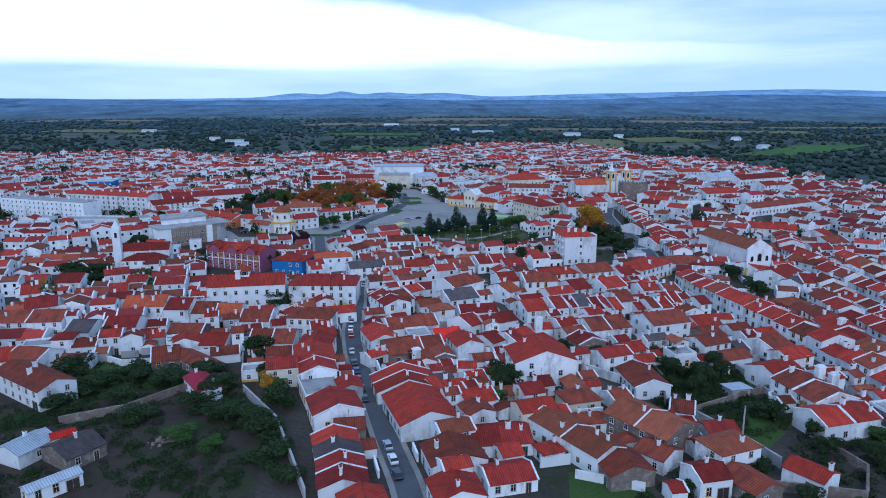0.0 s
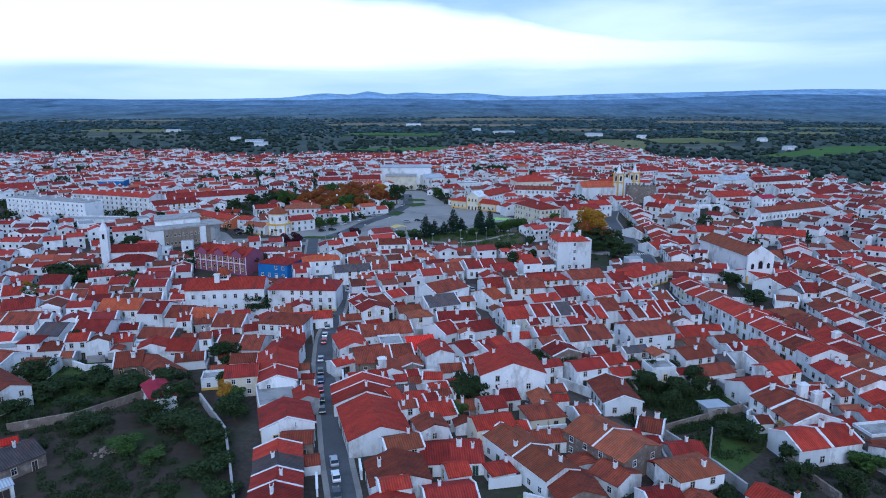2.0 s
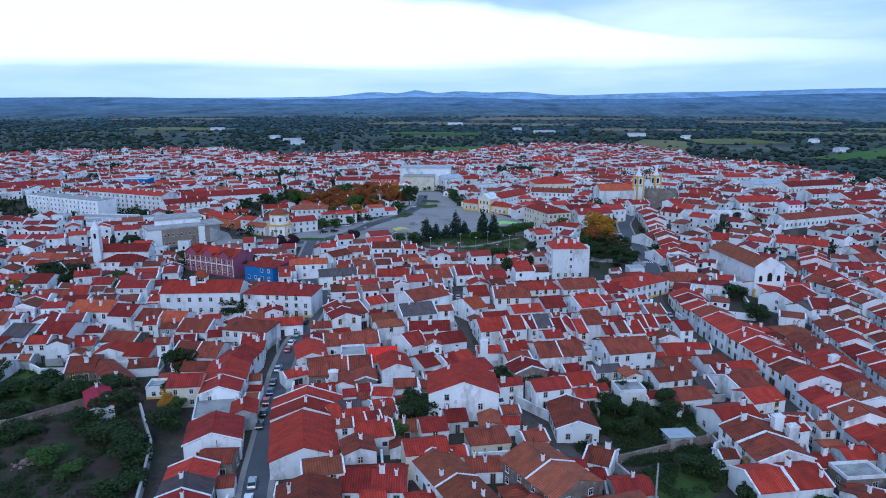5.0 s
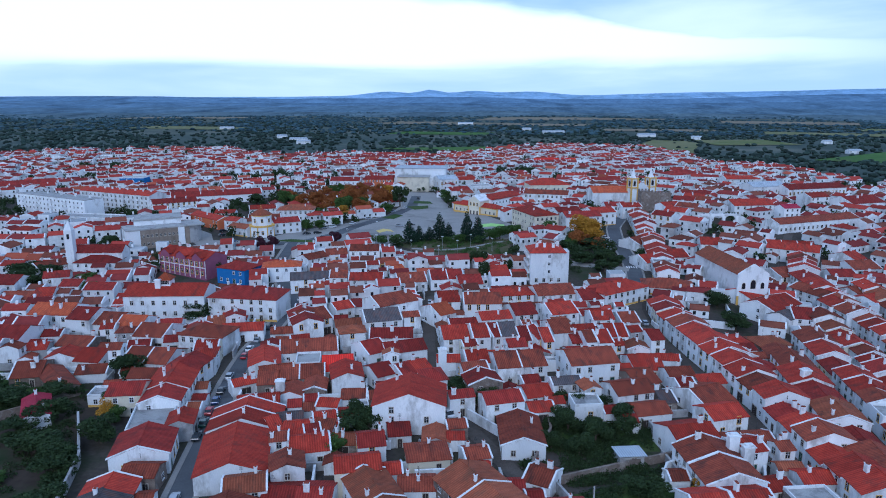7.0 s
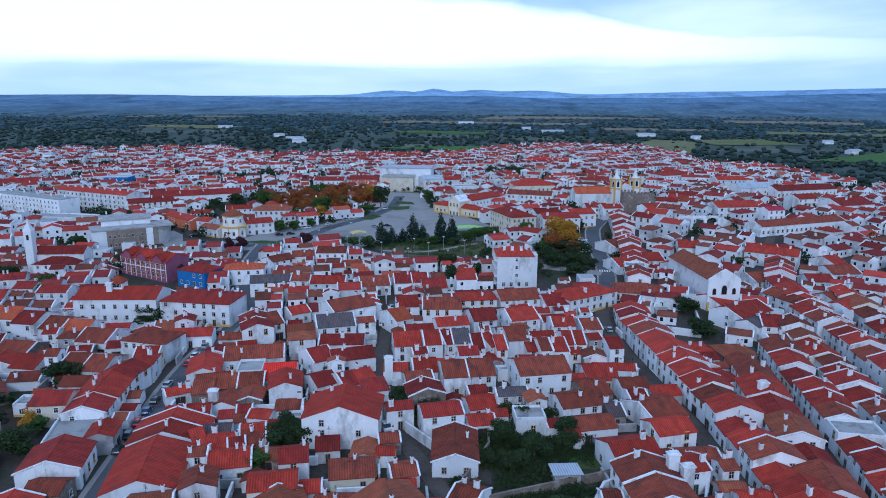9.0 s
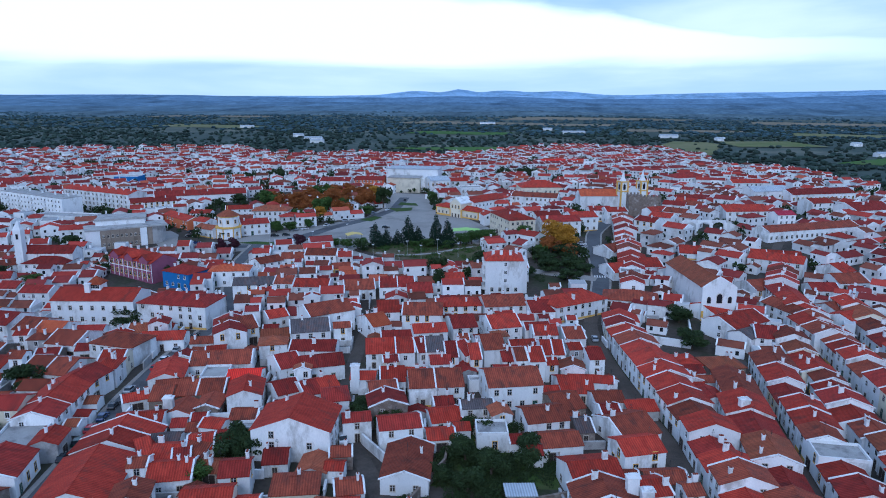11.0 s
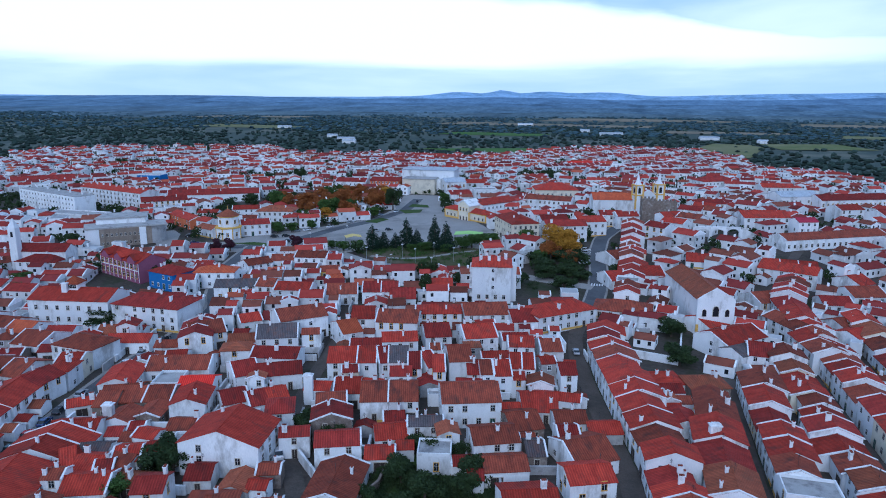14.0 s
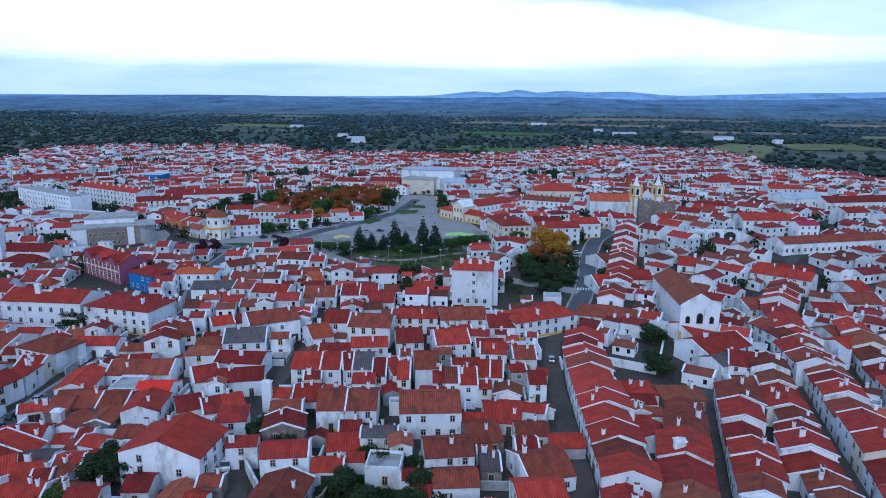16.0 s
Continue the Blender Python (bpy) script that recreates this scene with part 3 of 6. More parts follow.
_n = 90
_gx = [-4800 + 9600 * i / _n for i in range(_n + 1)]
_gy = [-600 + 5500 * (j / _n) ** 1.6 for j in range(_n + 1)]
_v = []
for _y in _gy:
    for _x in _gx:
        far = max(0.0, min(1.0, (math.hypot(_x, _y - 300) - 900) / 1600))
        _v.append((_x, _y, -0.8 * (1 - far) + far * (10 * wobble(_x, _y) + 6 * noise.noise(Vector((_x * 0.0008, _y * 0.0008, 5))))))
_f = [(j * (_n + 1) + i, j * (_n + 1) + i + 1, (j + 1) * (_n + 1) + i + 1, (j + 1) * (_n + 1) + i) for j in range(_n) for i in range(_n)]
tagged(new("ground", mesh_of("ground", _v, _f, [LAND])), "rolling olive-green farmland dotted with oaks", "ground", "", "structure")

_c = 7.0
_v, _f, _ids = [], [], {}


def corner(i, j):
    if (i, j) not in _ids:
        _ids[i, j] = len(_v)
        _v.append((i * _c, j * _c, ground_z(i * _c, j * _c)))
    return _ids[i, j]


for _i in range(-94, 60):
    for _j in range(7, 160):
        if inside((_i + 0.5) * _c, (_j + 0.5) * _c, TOWN_EDGE):
            _f.append((corner(_i, _j), corner(_i + 1, _j), corner(_i + 1, _j + 1), corner(_i, _j + 1)))
tagged(new("town_ground", mesh_of("town_ground", _v, _f, [YARD])), "bare earth and worn paving between the houses", "ground", "", "structure")


def road(name, pts, width, mat, label, z=0.05, walk=0.0):
    """A strip along the points; with walk a raised pavement on both sides."""
    P = []
    for (xa, ya), (xb, yb) in zip(pts, pts[1:]):
        k = max(1, round(math.hypot(xb - xa, yb - ya) / 5))
        P += [Vector((xa + (xb - xa) * i / k, ya + (yb - ya) * i / k, 0)) for i in range(k)]
    P.append(Vector((*pts[-1], 0)))
    P = [(P[max(i - 1, 0)] + 2 * p + P[min(i + 1, len(P) - 1)]) / 4 for i, p in enumerate(P)]
    N = []
    for i in range(len(P)):
        d = (P[min(i + 1, len(P) - 1)] - P[max(i - 1, 0)]).normalized()
        N.append(Vector((-d.y, d.x, 0)))

    def strip(nm, a, b, zz, m, lab, cat):
        v = [p + n * a + Vector((0, 0, zz)) for p, n in zip(P, N)] + [p + n * b + Vector((0, 0, zz)) for p, n in zip(P, N)]
        v = [q + Vector((0, 0, ground_z(q.x, q.y) + 0.05)) for q in v]
        v += [q - Vector((0, 0, zz + 0.3)) for q in v]
        k = len(P)
        f = []
        for i in range(k - 1):
            f += [(i, k + i, k + i + 1, i + 1), (i, i + 1, 2 * k + i + 1, 2 * k + i), (k + i + 1, k + i, 3 * k + i, 3 * k + i + 1)]
        return tagged(new(nm, mesh_of(nm, v, f, [m])), lab, cat, "", "structure")
    strip(name, width / 2, -width / 2, z, mat, label, "road")
    if walk:
        strip("pavement", width / 2 + walk, width / 2, 0.14, PAVING, "narrow pale raised pavement along the street", "pavement")
        strip("pavement", -width / 2, -width / 2 - walk, 0.14, PAVING, "narrow pale raised pavement along the street", "pavement")
    P = [Vector((x, y, 0)) for x, y in pts]
    for i in range(len(P) - 1):
        m, d = (P[i] + P[i + 1]) / 2, P[i + 1] - P[i]
        take(m.x, m.y, math.degrees(math.atan2(d.y, d.x)), d.length, width + 2 * walk - 0.4)


S1 = [(-2.6, 99), (-7.3, 123.2), (-12.7, 141.2), (-19.3, 166.8), (-26.9, 194.3), (-30.9, 215.7), (-33, 245.4), (-35.6, 269.8), (-44.9, 282.5), (-58.1, 311.5), (-66, 351.1)]
road("main_street", S1, 5.0, ASPHALT, "narrow grey asphalt street running up through the town", 0.05, 1.2)
road("lane", [(55.4, 153.1), (42.8, 174), (35, 185.5), (29.2, 199.5), (23.5, 224.9), (20.1, 244.2), (16.4, 271.9), (15.8, 279.8)], 4.0, COBBLE, "crooked cobbled lane between old houses")
road("side_street", [(113.5, 158.4), (107.2, 196), (102, 217.3), (96.6, 240.4), (92.9, 257), (91.1, 274.3), (95, 297)], 4.6, COBBLE, "narrow brown cobbled street between white terraces", 0.055)
road("church_street", [(95, 297), (96.5, 320), (96, 345), (94, 372), (95, 400), (101, 422), (106, 440), (112, 452), (137, 491), (171.6, 528)], 6.4, ASPHALT, "grey asphalt street leading towards the church", 0.058, 0.8)
road("alley", [(134.6, 253.4), (133.5, 231), (133.2, 214.9), (132.8, 198), (133.3, 158.4)], 3.4, COBBLE, "narrow cobbled alley between white houses")
road("long_street", [(198, 435.6), (169, 359), (153.1, 311.5), (154.4, 285.6), (156.8, 264.7), (157.7, 241.4), (158.1, 223.1), (159.7, 198), (163.7, 145.2)], 4.0, COBBLE, "straight narrow street between white terraces")
PLAZA = [(-122, 316), (-53, 343), (-17, 350), (-8, 368), (33, 366), (46, 378), (84, 384), (84, 396), (40, 412), (20, 446), (3, 456), (-8, 490), (-24, 540), (-50, 540), (-42, 500), (-36, 470), (-37, 435), (-58, 400), (-76, 378), (-86, 352), (-108, 350), (-117, 366), (-128, 376), (-134, 364), (-112, 340)]
sheet("town_square", PLAZA, 0.06, PAVING, "wide pale paved square with parked cars", "square")
PARK = [(-14, 352), (3, 337), (20, 334), (42, 337), (42, 372), (6, 369), (-10, 367)]
sheet("park_lawn", PARK, 0.14, PARKLAWN, "lawn and flower beds of the town park", "lawn")
sheet("orchard_ground", [(-103, 79.2), (-29, 79.2), (-39.6, 132), (-47.5, 161), (-55.4, 184.8), (-81.8, 192.7), (-121.4, 182.2), (-137.3, 132)], 0.06, SOIL, "dark tilled garden plot with rough growth", "garden")

# ---- landmark buildings ----
def grid_windows(h, L, W, floors, fh, n, side=-1, z0=1.0, win=0, m=0, y=None, x0=0.0):
    """Rows of windows on the long side (side -1 front, 1 back) or, with m windows, on the two ends."""
    yy = side * W / 2 if y is None else y
    for f in range(floors):
        for i in range(n):
            part("window", WINDOWS[win], h, (x0 + (i + 0.5 - n / 2) * L / n, yy, z0 + f * fh), turn=0 if side < 0 else math.pi)
        for i in range(m):
            for e in (-1, 1):
                part("window", WINDOWS[win], h, (e * L / 2 + x0, (i + 0.5 - m / 2) * W / m, z0 + f * fh), turn=e * math.pi / 2)


def block(h, L, W, z0, z1, wall, name="wall", x=0.0, y=0.0):
    return part(name, Build().box(x - L / 2, x + L / 2, y - W / 2, y + W / 2, z0, z1).mesh(name, wall), h)


def shift(b, dx, dy, dz=0.0):
    b.v = [(x + dx, y + dy, z + dz) for x, y, z in b.v]
    return b


BALCONY = Build().box(-1.5, 1.5, -1.0, 0.0, 0, 0.12).box(-1.5, 1.5, -1.0, -0.92, 0.12, 1.05).box(-1.5, -1.42, -0.92, 0, 0.12, 1.05).box(1.42, 1.5, -0.92, 0, 0.12, 1.05).mesh("balcony", TRIM)

# four-storey block beside the park
b4 = thing("apartment_building", 58.6, 303, 10, 0.4, "white four-storey apartment building with hipped red tiled roof", "building")
take(58.3, 305, 8, 15, 15)
block(b4, 14, 13, -3.7, 12.9, WALL["white"])
block(b4, 5, 5, -3.7, 12.9, WALL["white"], "stair_tower", 6.4, -1.4)
part("roof", hip_roof(14, 13, 12.9, 2.6).mesh("roof", ROOF["r"]), b4)
for _x, _y in ((-4, -2.5), (-1, -3.0), (2.5, -3.2), (-2, 2), (5, 1)):
    part("chimney", CHIM[1], b4, (_x, _y, 14.5))
for _f in range(3):
    part("window", WINDOWS[1], b4, (0.5, -6.5, 4.6 + 3.1 * _f))
for _f in range(4):
    for _y in (-3.6, 0, 3.6):
        part("balcony", BALCONY, b4, (-7, _y, 1.2 + 3.1 * _f), turn=-math.pi / 2)
        part("window", WINDOWS[2], b4, (-7, _y + 1.6, 1.4 + 3.1 * _f), turn=-math.pi / 2)
    part("window", WINDOWS[0], b4, (8.9, -1.4, 1.4 + 3.1 * _f), turn=math.pi / 2)
    part("window", WINDOWS[0], b4, (7, 4, 1.4 + 3.1 * _f), turn=math.pi / 2)
grid_windows(b4, 12, 13, 1, 3, 4, -1, 1.0, 0)

# mansion with a roof turret
mn = thing("mansion", -74.5, 249, 10, -0.2, "long white mansion with red roof and a square roof turret", "house")
take(-74.5, 249, 10, 28, 15)
part("wall", gable_walls(28, 14, 8.7, 2.6).mesh("wall", WALL["white"]), mn)
part("roof", gable_roof(28, 14, 8.7, 2.6).mesh("roof", ROOF["r"]), mn)
grid_windows(mn, 26, 14, 2, 3.9, 7, -1, 1.6, 0, 3)
tr = block(mn, 4.6, 4.6, 9.4, 13.2, WALL["white"], "turret", -1.5, 0.5)
_b = shift(hip_roof(4.6, 4.6, 13.2, 1.9), -1.5, 0.5)
part("turret_roof", _b.mesh("turret_roof", ROOF["o"]), mn, label="orange pyramid roof")
for _e in range(4):
    part("window", WINDOWS[1], mn, (-2.8 + 0.9 * _e, -1.8, 11.5))
part("chimney", Build().box(-0.9, 0.9, -0.6, 0.6, 0, 4.2).box(-1.1, 1.1, -0.8, 0.8, 4.2, 4.5).mesh("stack", TRIM), mn, (-3.2, -2.6, 9.0))
block(mn, 31, 0.5, -0.3, 2.0, WALL["white"], "garden_wall", 0, -11)

# wine-red house with white frames, and the blue house
pr = thing("ornate_house", -91, 297, -21, 0, "ornate wine-red house with white frames and red roof", "house")
take(-91, 297, -21, 29, 13)
part("wall", gable_walls(28, 12, 7.8, 2.6).mesh("wall", WALL["purple"]), pr)
part("roof", gable_roof(28, 12, 7.8, 2.6).mesh("roof", ROOF["r"]), pr)
grid_windows(pr, 27, 12, 2, 3.7, 9, -1, 1.4, 2, 3)
for _x in (-9.5, 0.0, 9.5):
    part("gable", Build().prism([(_x - 2.6, 7.2), (_x + 2.6, 7.2), (_x + 2.6, 8.8), (_x, 10.6), (_x - 2.6, 8.8)], -6.5, -2.0, "y").mesh("gable", WALL["purple"]), pr)
    part("gable_roof", Build().prism([(_x - 3.0, 8.7), (_x, 10.7), (_x + 3.0, 8.7), (_x + 3.0, 8.95), (_x, 11.0), (_x - 3.0, 8.95)], -6.8, 0.0, "y").mesh("gable_roof", ROOF["r"]), pr)
for _x in [-14 + 3.1 * i for i in range(10)]:
    part("pilaster", Build().box(-0.16, 0.16, -0.08, 0, 0, 7.6).mesh("pilaster", TRIM), pr, (_x, -6, 0))
part("cornice", Build().box(-14.1, 14.1, -0.14, 0, 0, 0.3).mesh("cornice", TRIM), pr, (0, -6, 4.4))
for _x in (-8, -3, 6):
    part("chimney", CHIM[1], pr, (_x, 0.5, 10.4))
house(-66, 288, -16, 14, 11, 6.4, "d", hip=True, wall="blue")
house(-57, 300, 10, 11, 7, 4.4, "d", wall="blue")

# court house of brown stone, flat roofs
ct = thing("court_house", -130, 342, 41, 0, "modern brown stone court house with flat grey roofs", "building")
take(-131, 346, 41, 38, 30)
CLAD = mottled("brown_stone_cladding", (0.24, 0.19, 0.15), (0.34, 0.28, 0.23), (0.20, 0.16, 0.13), 0.3, 5.0)
block(ct, 26, 14, -2.5, 8.8, CLAD, "wall", -2, 0)
block(ct, 36.6, 14.6, 8.8, 9.5, ROOF["c"], "roof")
block(ct, 3.0, 0.8, -2.5, 8.7, WALL["white"], "pier", 7, -7.3)
block(ct, 6, 14.2, -2.5, 8.7, WALL["white"], "end_wall", -15, 0)
part("end_wall", Build().ring(20, 6.9, -2.5, 6.9, 8.7, 11.2, 0).mesh("end_wall", WALL["grey"]), ct, label="rounded grey concrete end")
part("hall", Build().prism([(-13, 3), (9, 1), (11, 14), (-9, 16)], -2.5, 12.0, "z").mesh("hall", WALL["white"]), ct, label="white upper hall")
part("hall_roof", Build().prism([(-13.6, 2.4), (9.6, 0.4), (11.6, 14.6), (-9.4, 16.6)], 12.0, 12.7, "z").mesh("hall_roof", ROOF["c"]), ct)
for _f in range(2):
    for _i in range(9):
        part("window", WINDOWS[3], ct, (-10.6 + 2.0 * _i, -7, 1.2 + 4.0 * _f))
        part("fin", Build().box(-0.14, 0.14, -0.35, 0.0, 0, 8.4).mesh("fin", CLAD), ct, (-9.6 + 2.0 * _i, -7, 0)) if _f == 0 else None

# flats
f1 = thing("flats", -247.3, 423, -20, 0, "long white four-storey block of flats with flat roof", "building")
take(-247.3, 423, -20, 70, 14)
block(f1, 69, 13, -1.5, 12.4, WALL["white"])
block(f1, 68, 12, 12.4, 12.8, ROOF["c"], "roof")
grid_windows(f1, 67, 13, 4, 3.0, 18, -1, 1.1, 1, 2)
for _f in range(4):
    for _x in (-26, -12, 2, 16):
        part("balcony", BALCONY, f1, (_x, -6.5, 0.4 + 3.0 * _f))
for _x in (-28, -14, 0, 14, 28):
    part("chimney", CHIM[1], f1, (_x, 2.0, 13.2))
f2 = thing("flats", -217, 444, -17, 0, "white four-storey flats with balconies and red roof", "building")
take(-217, 444, -17, 66, 14)
part("wall", gable_walls(64, 14, 12.6, 2.0).mesh("wall", WALL["white"]), f2)
part("roof", gable_roof(64, 14, 12.6, 2.0).mesh("roof", ROOF["r"]), f2)
grid_windows(f2, 62, 14, 4, 3.0, 16, -1, 1.1, 0, 4)
for _f in range(1, 4):
    for _x in (-27, -20, -6, 1, 15, 22):
        part("balcony", BALCONY, f2, (_x, -7, 3.0 * _f))
for _x in range(-28, 30, 7):
    part("chimney", CHIM[1], f2, (_x, -1.5, 14.2))
house(-175, 433, 40, 27, 12, 7.6, "d", note="white two-storey terrace with dark red roof")
house(-206, 395, -2, 36, 13, 4.6, "c", floors=1)
house(-233, 378, 5, 15, 10, 3.6, "w", floors=1)
house(-352, 520, 46, 46, 16, 6.0, "d", floors=2, note="long low school building with dark red roof")
house(-168, 478, 30, 60, 15, 6.0, "d", windows=False, note="long shed with broad dark red roofs")

# round domed building
rd = thing("domed_house", -88, 365, -20, 0, "cream round-towered house with shallow brown dome and ochre trim", "building")
take(-88, 368, 10, 13, 15)
part("wall", Build().ring(8, 6.4, -1.5, 6.4, 5.4, 0, 0, 0, math.pi / 8).mesh("wall", WALL["white"]), rd)
part("cornice", Build().ring(8, 6.9, 5.4, 6.9, 6.1, 0, 0, 0, math.pi / 8).mesh("cornice", OCHRE), rd)
part("drum", Build().ring(16, 5.1, 6.1, 5.1, 11.4).mesh("drum", WALL["white"]), rd)
part("drum_cornice", Build().ring(16, 5.4, 11.0, 5.4, 11.5).mesh("drum_cornice", OCHRE), rd)
part("roof", Build().ring(16, 5.8, 11.5, 3.2, 13.2).ring(16, 3.2, 13.2, 0.3, 14.6).mesh("roof", ROOF["t"]), rd)
part("finial", Build().ring(8, 0.18, 14.5, 0.05, 16.4).mesh("finial", OCHRE), rd)
for _i in range(8):
    _a = -math.pi / 2 + (_i - 3.5) * math.pi / 4 + math.pi / 8
    part("window", WINDOWS[2], rd, (5.9 * math.cos(_a), 5.9 * math.sin(_a), 1.6), turn=_a + math.pi / 2)
    part("window", WINDOWS[2], rd, (5.05 * math.cos(_a), 5.05 * math.sin(_a), 7.8), turn=_a + math.pi / 2)
    part("pilaster", Build().box(-0.25, 0.25, -0.15, 0.3, -1, 5.4).mesh("pilaster", OCHRE), rd, (6.4 * math.cos(_a + math.pi / 8), 6.4 * math.sin(_a + math.pi / 8), 0), turn=_a + math.pi / 8 + math.pi / 2)
house(-99, 366, -22, 14, 8, 4.4, "t", floors=1)
house(-80, 377, 35, 15, 10, 6.0, "d", chimneys=2)
house(-87, 415, 13, 21, 13, 6.6, "t", hip=True, note="large white house with hipped terracotta roof")
house(-70, 409, -12, 9, 9, 4.4, "r")
house(-100, 398, 20, 18, 10, 3.6, "b")
house(-128, 389, -34, 30, 9, 5.4, "r", wall="brick", note="long orange house with bright red roof")
house(-109, 379, -20, 9, 8, 5.6, "r")
house(-112, 424, 25, 16, 9, 5.0, "r")
house(-132, 416, 10, 12, 8, 3.4, "r")

# cultural centre
mu = thing("cultural_centre", -36, 560, 4, 0, "large white windowless hall with an ochre side wall", "building")
take(-36, 566, 4, 52, 36)
block(mu, 40, 22, -1.5, 16, WALL["white"], "hall", -2, 10)
block(mu, 16, 10, -1.5, 10, WALL["white"], "side_hall", 14, -4)
block(mu, 24, 14, -1.5, 11, WALL["cream"], "low_wing", -6, -9)
block(mu, 41, 23, 16, 16.5, ROOF["w"], "roof", -2, 10)
block(mu, 24.6, 14.6, 11, 11.4, ROOF["c"], "wing_roof", -6, -9.3)
pal = house(-17, 552, 34, 16, 13, 9.5, "w", floors=2)

# old market with ochre frames
mk = thing("market_hall", 18.5, 448, -34, 0, "white market hall with ochre front and red roof", "building")
take(22, 454, -34, 36, 30)
part("front_wing", Build().box(-17, 17, -4, 4, -1.5, 5.0).mesh("front_wing", WALL["cream"]), mk, label="cream front wing")
part("ochre_band", Build().box(-17, 17, -4.08, -4.0, -1.0, 0.9).box(-17, 17, -4.08, -4.0, 4.3, 4.9).mesh("ochre_band", OCHRE), mk)
part("wing_roof", hip_roof(34, 8, 5.0, 1.8).mesh("wing_roof", ROOF["r"]), mk)
part("gable_bay", Build().prism([(-4.5, -1.5), (4.5, -1.5), (4.5, 8.4), (0, 11.2), (-4.5, 8.4)], -5.0, 5.0, "y").mesh("gable_bay", WALL["cream"]), mk, label="cream gabled entrance bay")
part("gable_trim", Build().prism([(-5.0, 8.2), (0, 11.3), (5.0, 8.2), (5.0, 8.7), (0, 11.9), (-5.0, 8.7)], -5.3, 5.0, "y").mesh("gable_trim", TRIM), mk)
part("hall", Build().prism([(-6.5, -1.5), (6.5, -1.5), (6.5, 8.6), (0, 10.9), (-6.5, 8.6)], 4.0, 32.0, "y").mesh("hall", WALL["white"]), mk)
part("roof", Build().prism([(-7.1, 8.4), (0, 10.95), (7.1, 8.4), (7.1, 8.65), (0, 11.2), (-7.1, 8.65)], 3.6, 32.4, "y").mesh("roof", ROOF["r"]), mk)
for _x in (-14.8, -11.6, -8.4, 8.4, 11.6, 14.8):
    part("window", WINDOWS[0], mk, (_x, -4, 1.2))
for _x in (-2.6, 0.0, 2.6):
    part("window", WINDOWS[2], mk, (_x, -5, 5.4))
    part("door", DOORS[0], mk, (_x, -5, 0))
for _i in range(8):
    part("window", WINDOWS[1], mk, (6.5, 6 + 3.3 * _i, 5.6), turn=math.pi / 2)
for _x in (-17, 17, -4.5, 4.5):
    part("quoin", Build().box(-0.4, 0.4, -0.12, 0.3, 0, 4.9).mesh("quoin", OCHRE), mk, (_x, -4 if abs(_x) > 10 else -5, 0))
_q = house(53.2, 398.5, -62, 27, 14, 9.6, "r", hip=True, floors=3, wall="cream", sides=(-1,), chimneys=3, note="three-storey cream corner house with hipped red roof")
for _f in range(3):
    for _i in range(5):
        part("window", WINDOWS[0], _q, (13.5, -5.2 + 2.6 * _i, 0.9 + 3.1 * _f), turn=math.pi / 2)
house(77, 395, 21, 20, 11, 8.2, "d", note="white corner house curving round the street corner")
house(88, 409, 25, 15, 11, 7.5, "r")
house(70, 410, 24, 14, 10, 8.0, "d", chimneys=2)

# church with two bell towers
ch = thing("church", 118, 468, 28, 0, "white church with ochre trim and two bell towers with spires", "church")
take(110, 473, 10, 40, 24)
for _x in (-6.6, 6.6):
    block(ch, 4.6, 4.6, -2, 11, WALL["white"], "tower", _x, 0)
    for _c in ((-2.2, -2.2), (2.2, -2.2), (2.2, 2.2), (-2.2, 2.2)):
        part("quoin", Build().box(-0.4, 0.4, -0.4, 0.4, 0, 17).mesh("quoin", OCHRE), ch, (_x + _c[0], _c[1], 0))
    part("belfry", Build().box(-2.1, 2.1, -2.1, 2.1, 11, 17).box(-2.7, 2.7, -2.7, 2.7, 11, 11.6, 1).box(-2.7, 2.7, -2.7, 2.7, 16.6, 17.2, 1).mesh("belfry", WALL["white"], OCHRE), ch, (_x, 0, 0))
    for _t in range(4):
        _a = _t * math.pi / 2
        part("bell_opening", Build().prism([(-0.8, 0), (0.8, 0), (0.8, 2.6), (0, 3.6), (-0.8, 2.6)], -0.06, 0.05, "y").mesh("opening", GLASS), ch, (_x + 2.1 * math.sin(_a), -2.1 * math.cos(_a), 12.2), turn=_a)
    part("spire", Build().ring(8, 2.2, 17.2, 1.2, 18.8).ring(8, 1.2, 18.8, 0.08, 23.6).mesh("spire", WALL["white"]), ch, (_x, 0, 0))
    for _c in ((-2.1, -2.1), (2.1, -2.1), (2.1, 2.1), (-2.1, 2.1)):
        part("pinnacle", Build().ring(6, 0.32, 17.2, 0.05, 19.2).mesh("pinnacle", WALL["white"]), ch, (_x + _c[0], _c[1], 0))
block(ch, 8.6, 4, -2, 10.5, WALL["white"], "front", 0, 0)
part("pediment", Build().prism([(-4.3, 10.5), (4.3, 10.5), (2.4, 12.0), (0, 14.0), (-2.4, 12.0)], -2.1, 1.0, "y").mesh("pediment", WALL["white"]), ch)
part("window", Build().ring(12, 0.1, 0, 0.9, 0.02).mesh("round_window", GLASS), ch, (0, -2.0, 9))
part("nave", gable_walls(34, 14, 8.2, 3.0).mesh("nave", WALL["white"]), ch, (-12, 9, 0), turn=-0.28)
part("roof", gable_roof(34, 14, 8.2, 3.0).mesh("roof", ROOF["o"]), ch, (-12, 9, 0), turn=-0.28)
kp = thing("castle_keep", 117.5, 446, 10, 0, "ruined dark stone castle tower with battlements", "tower")
take(121, 446, 10, 14, 9)
block(kp, 7, 7, -2, 11.5, WALL["stone"])
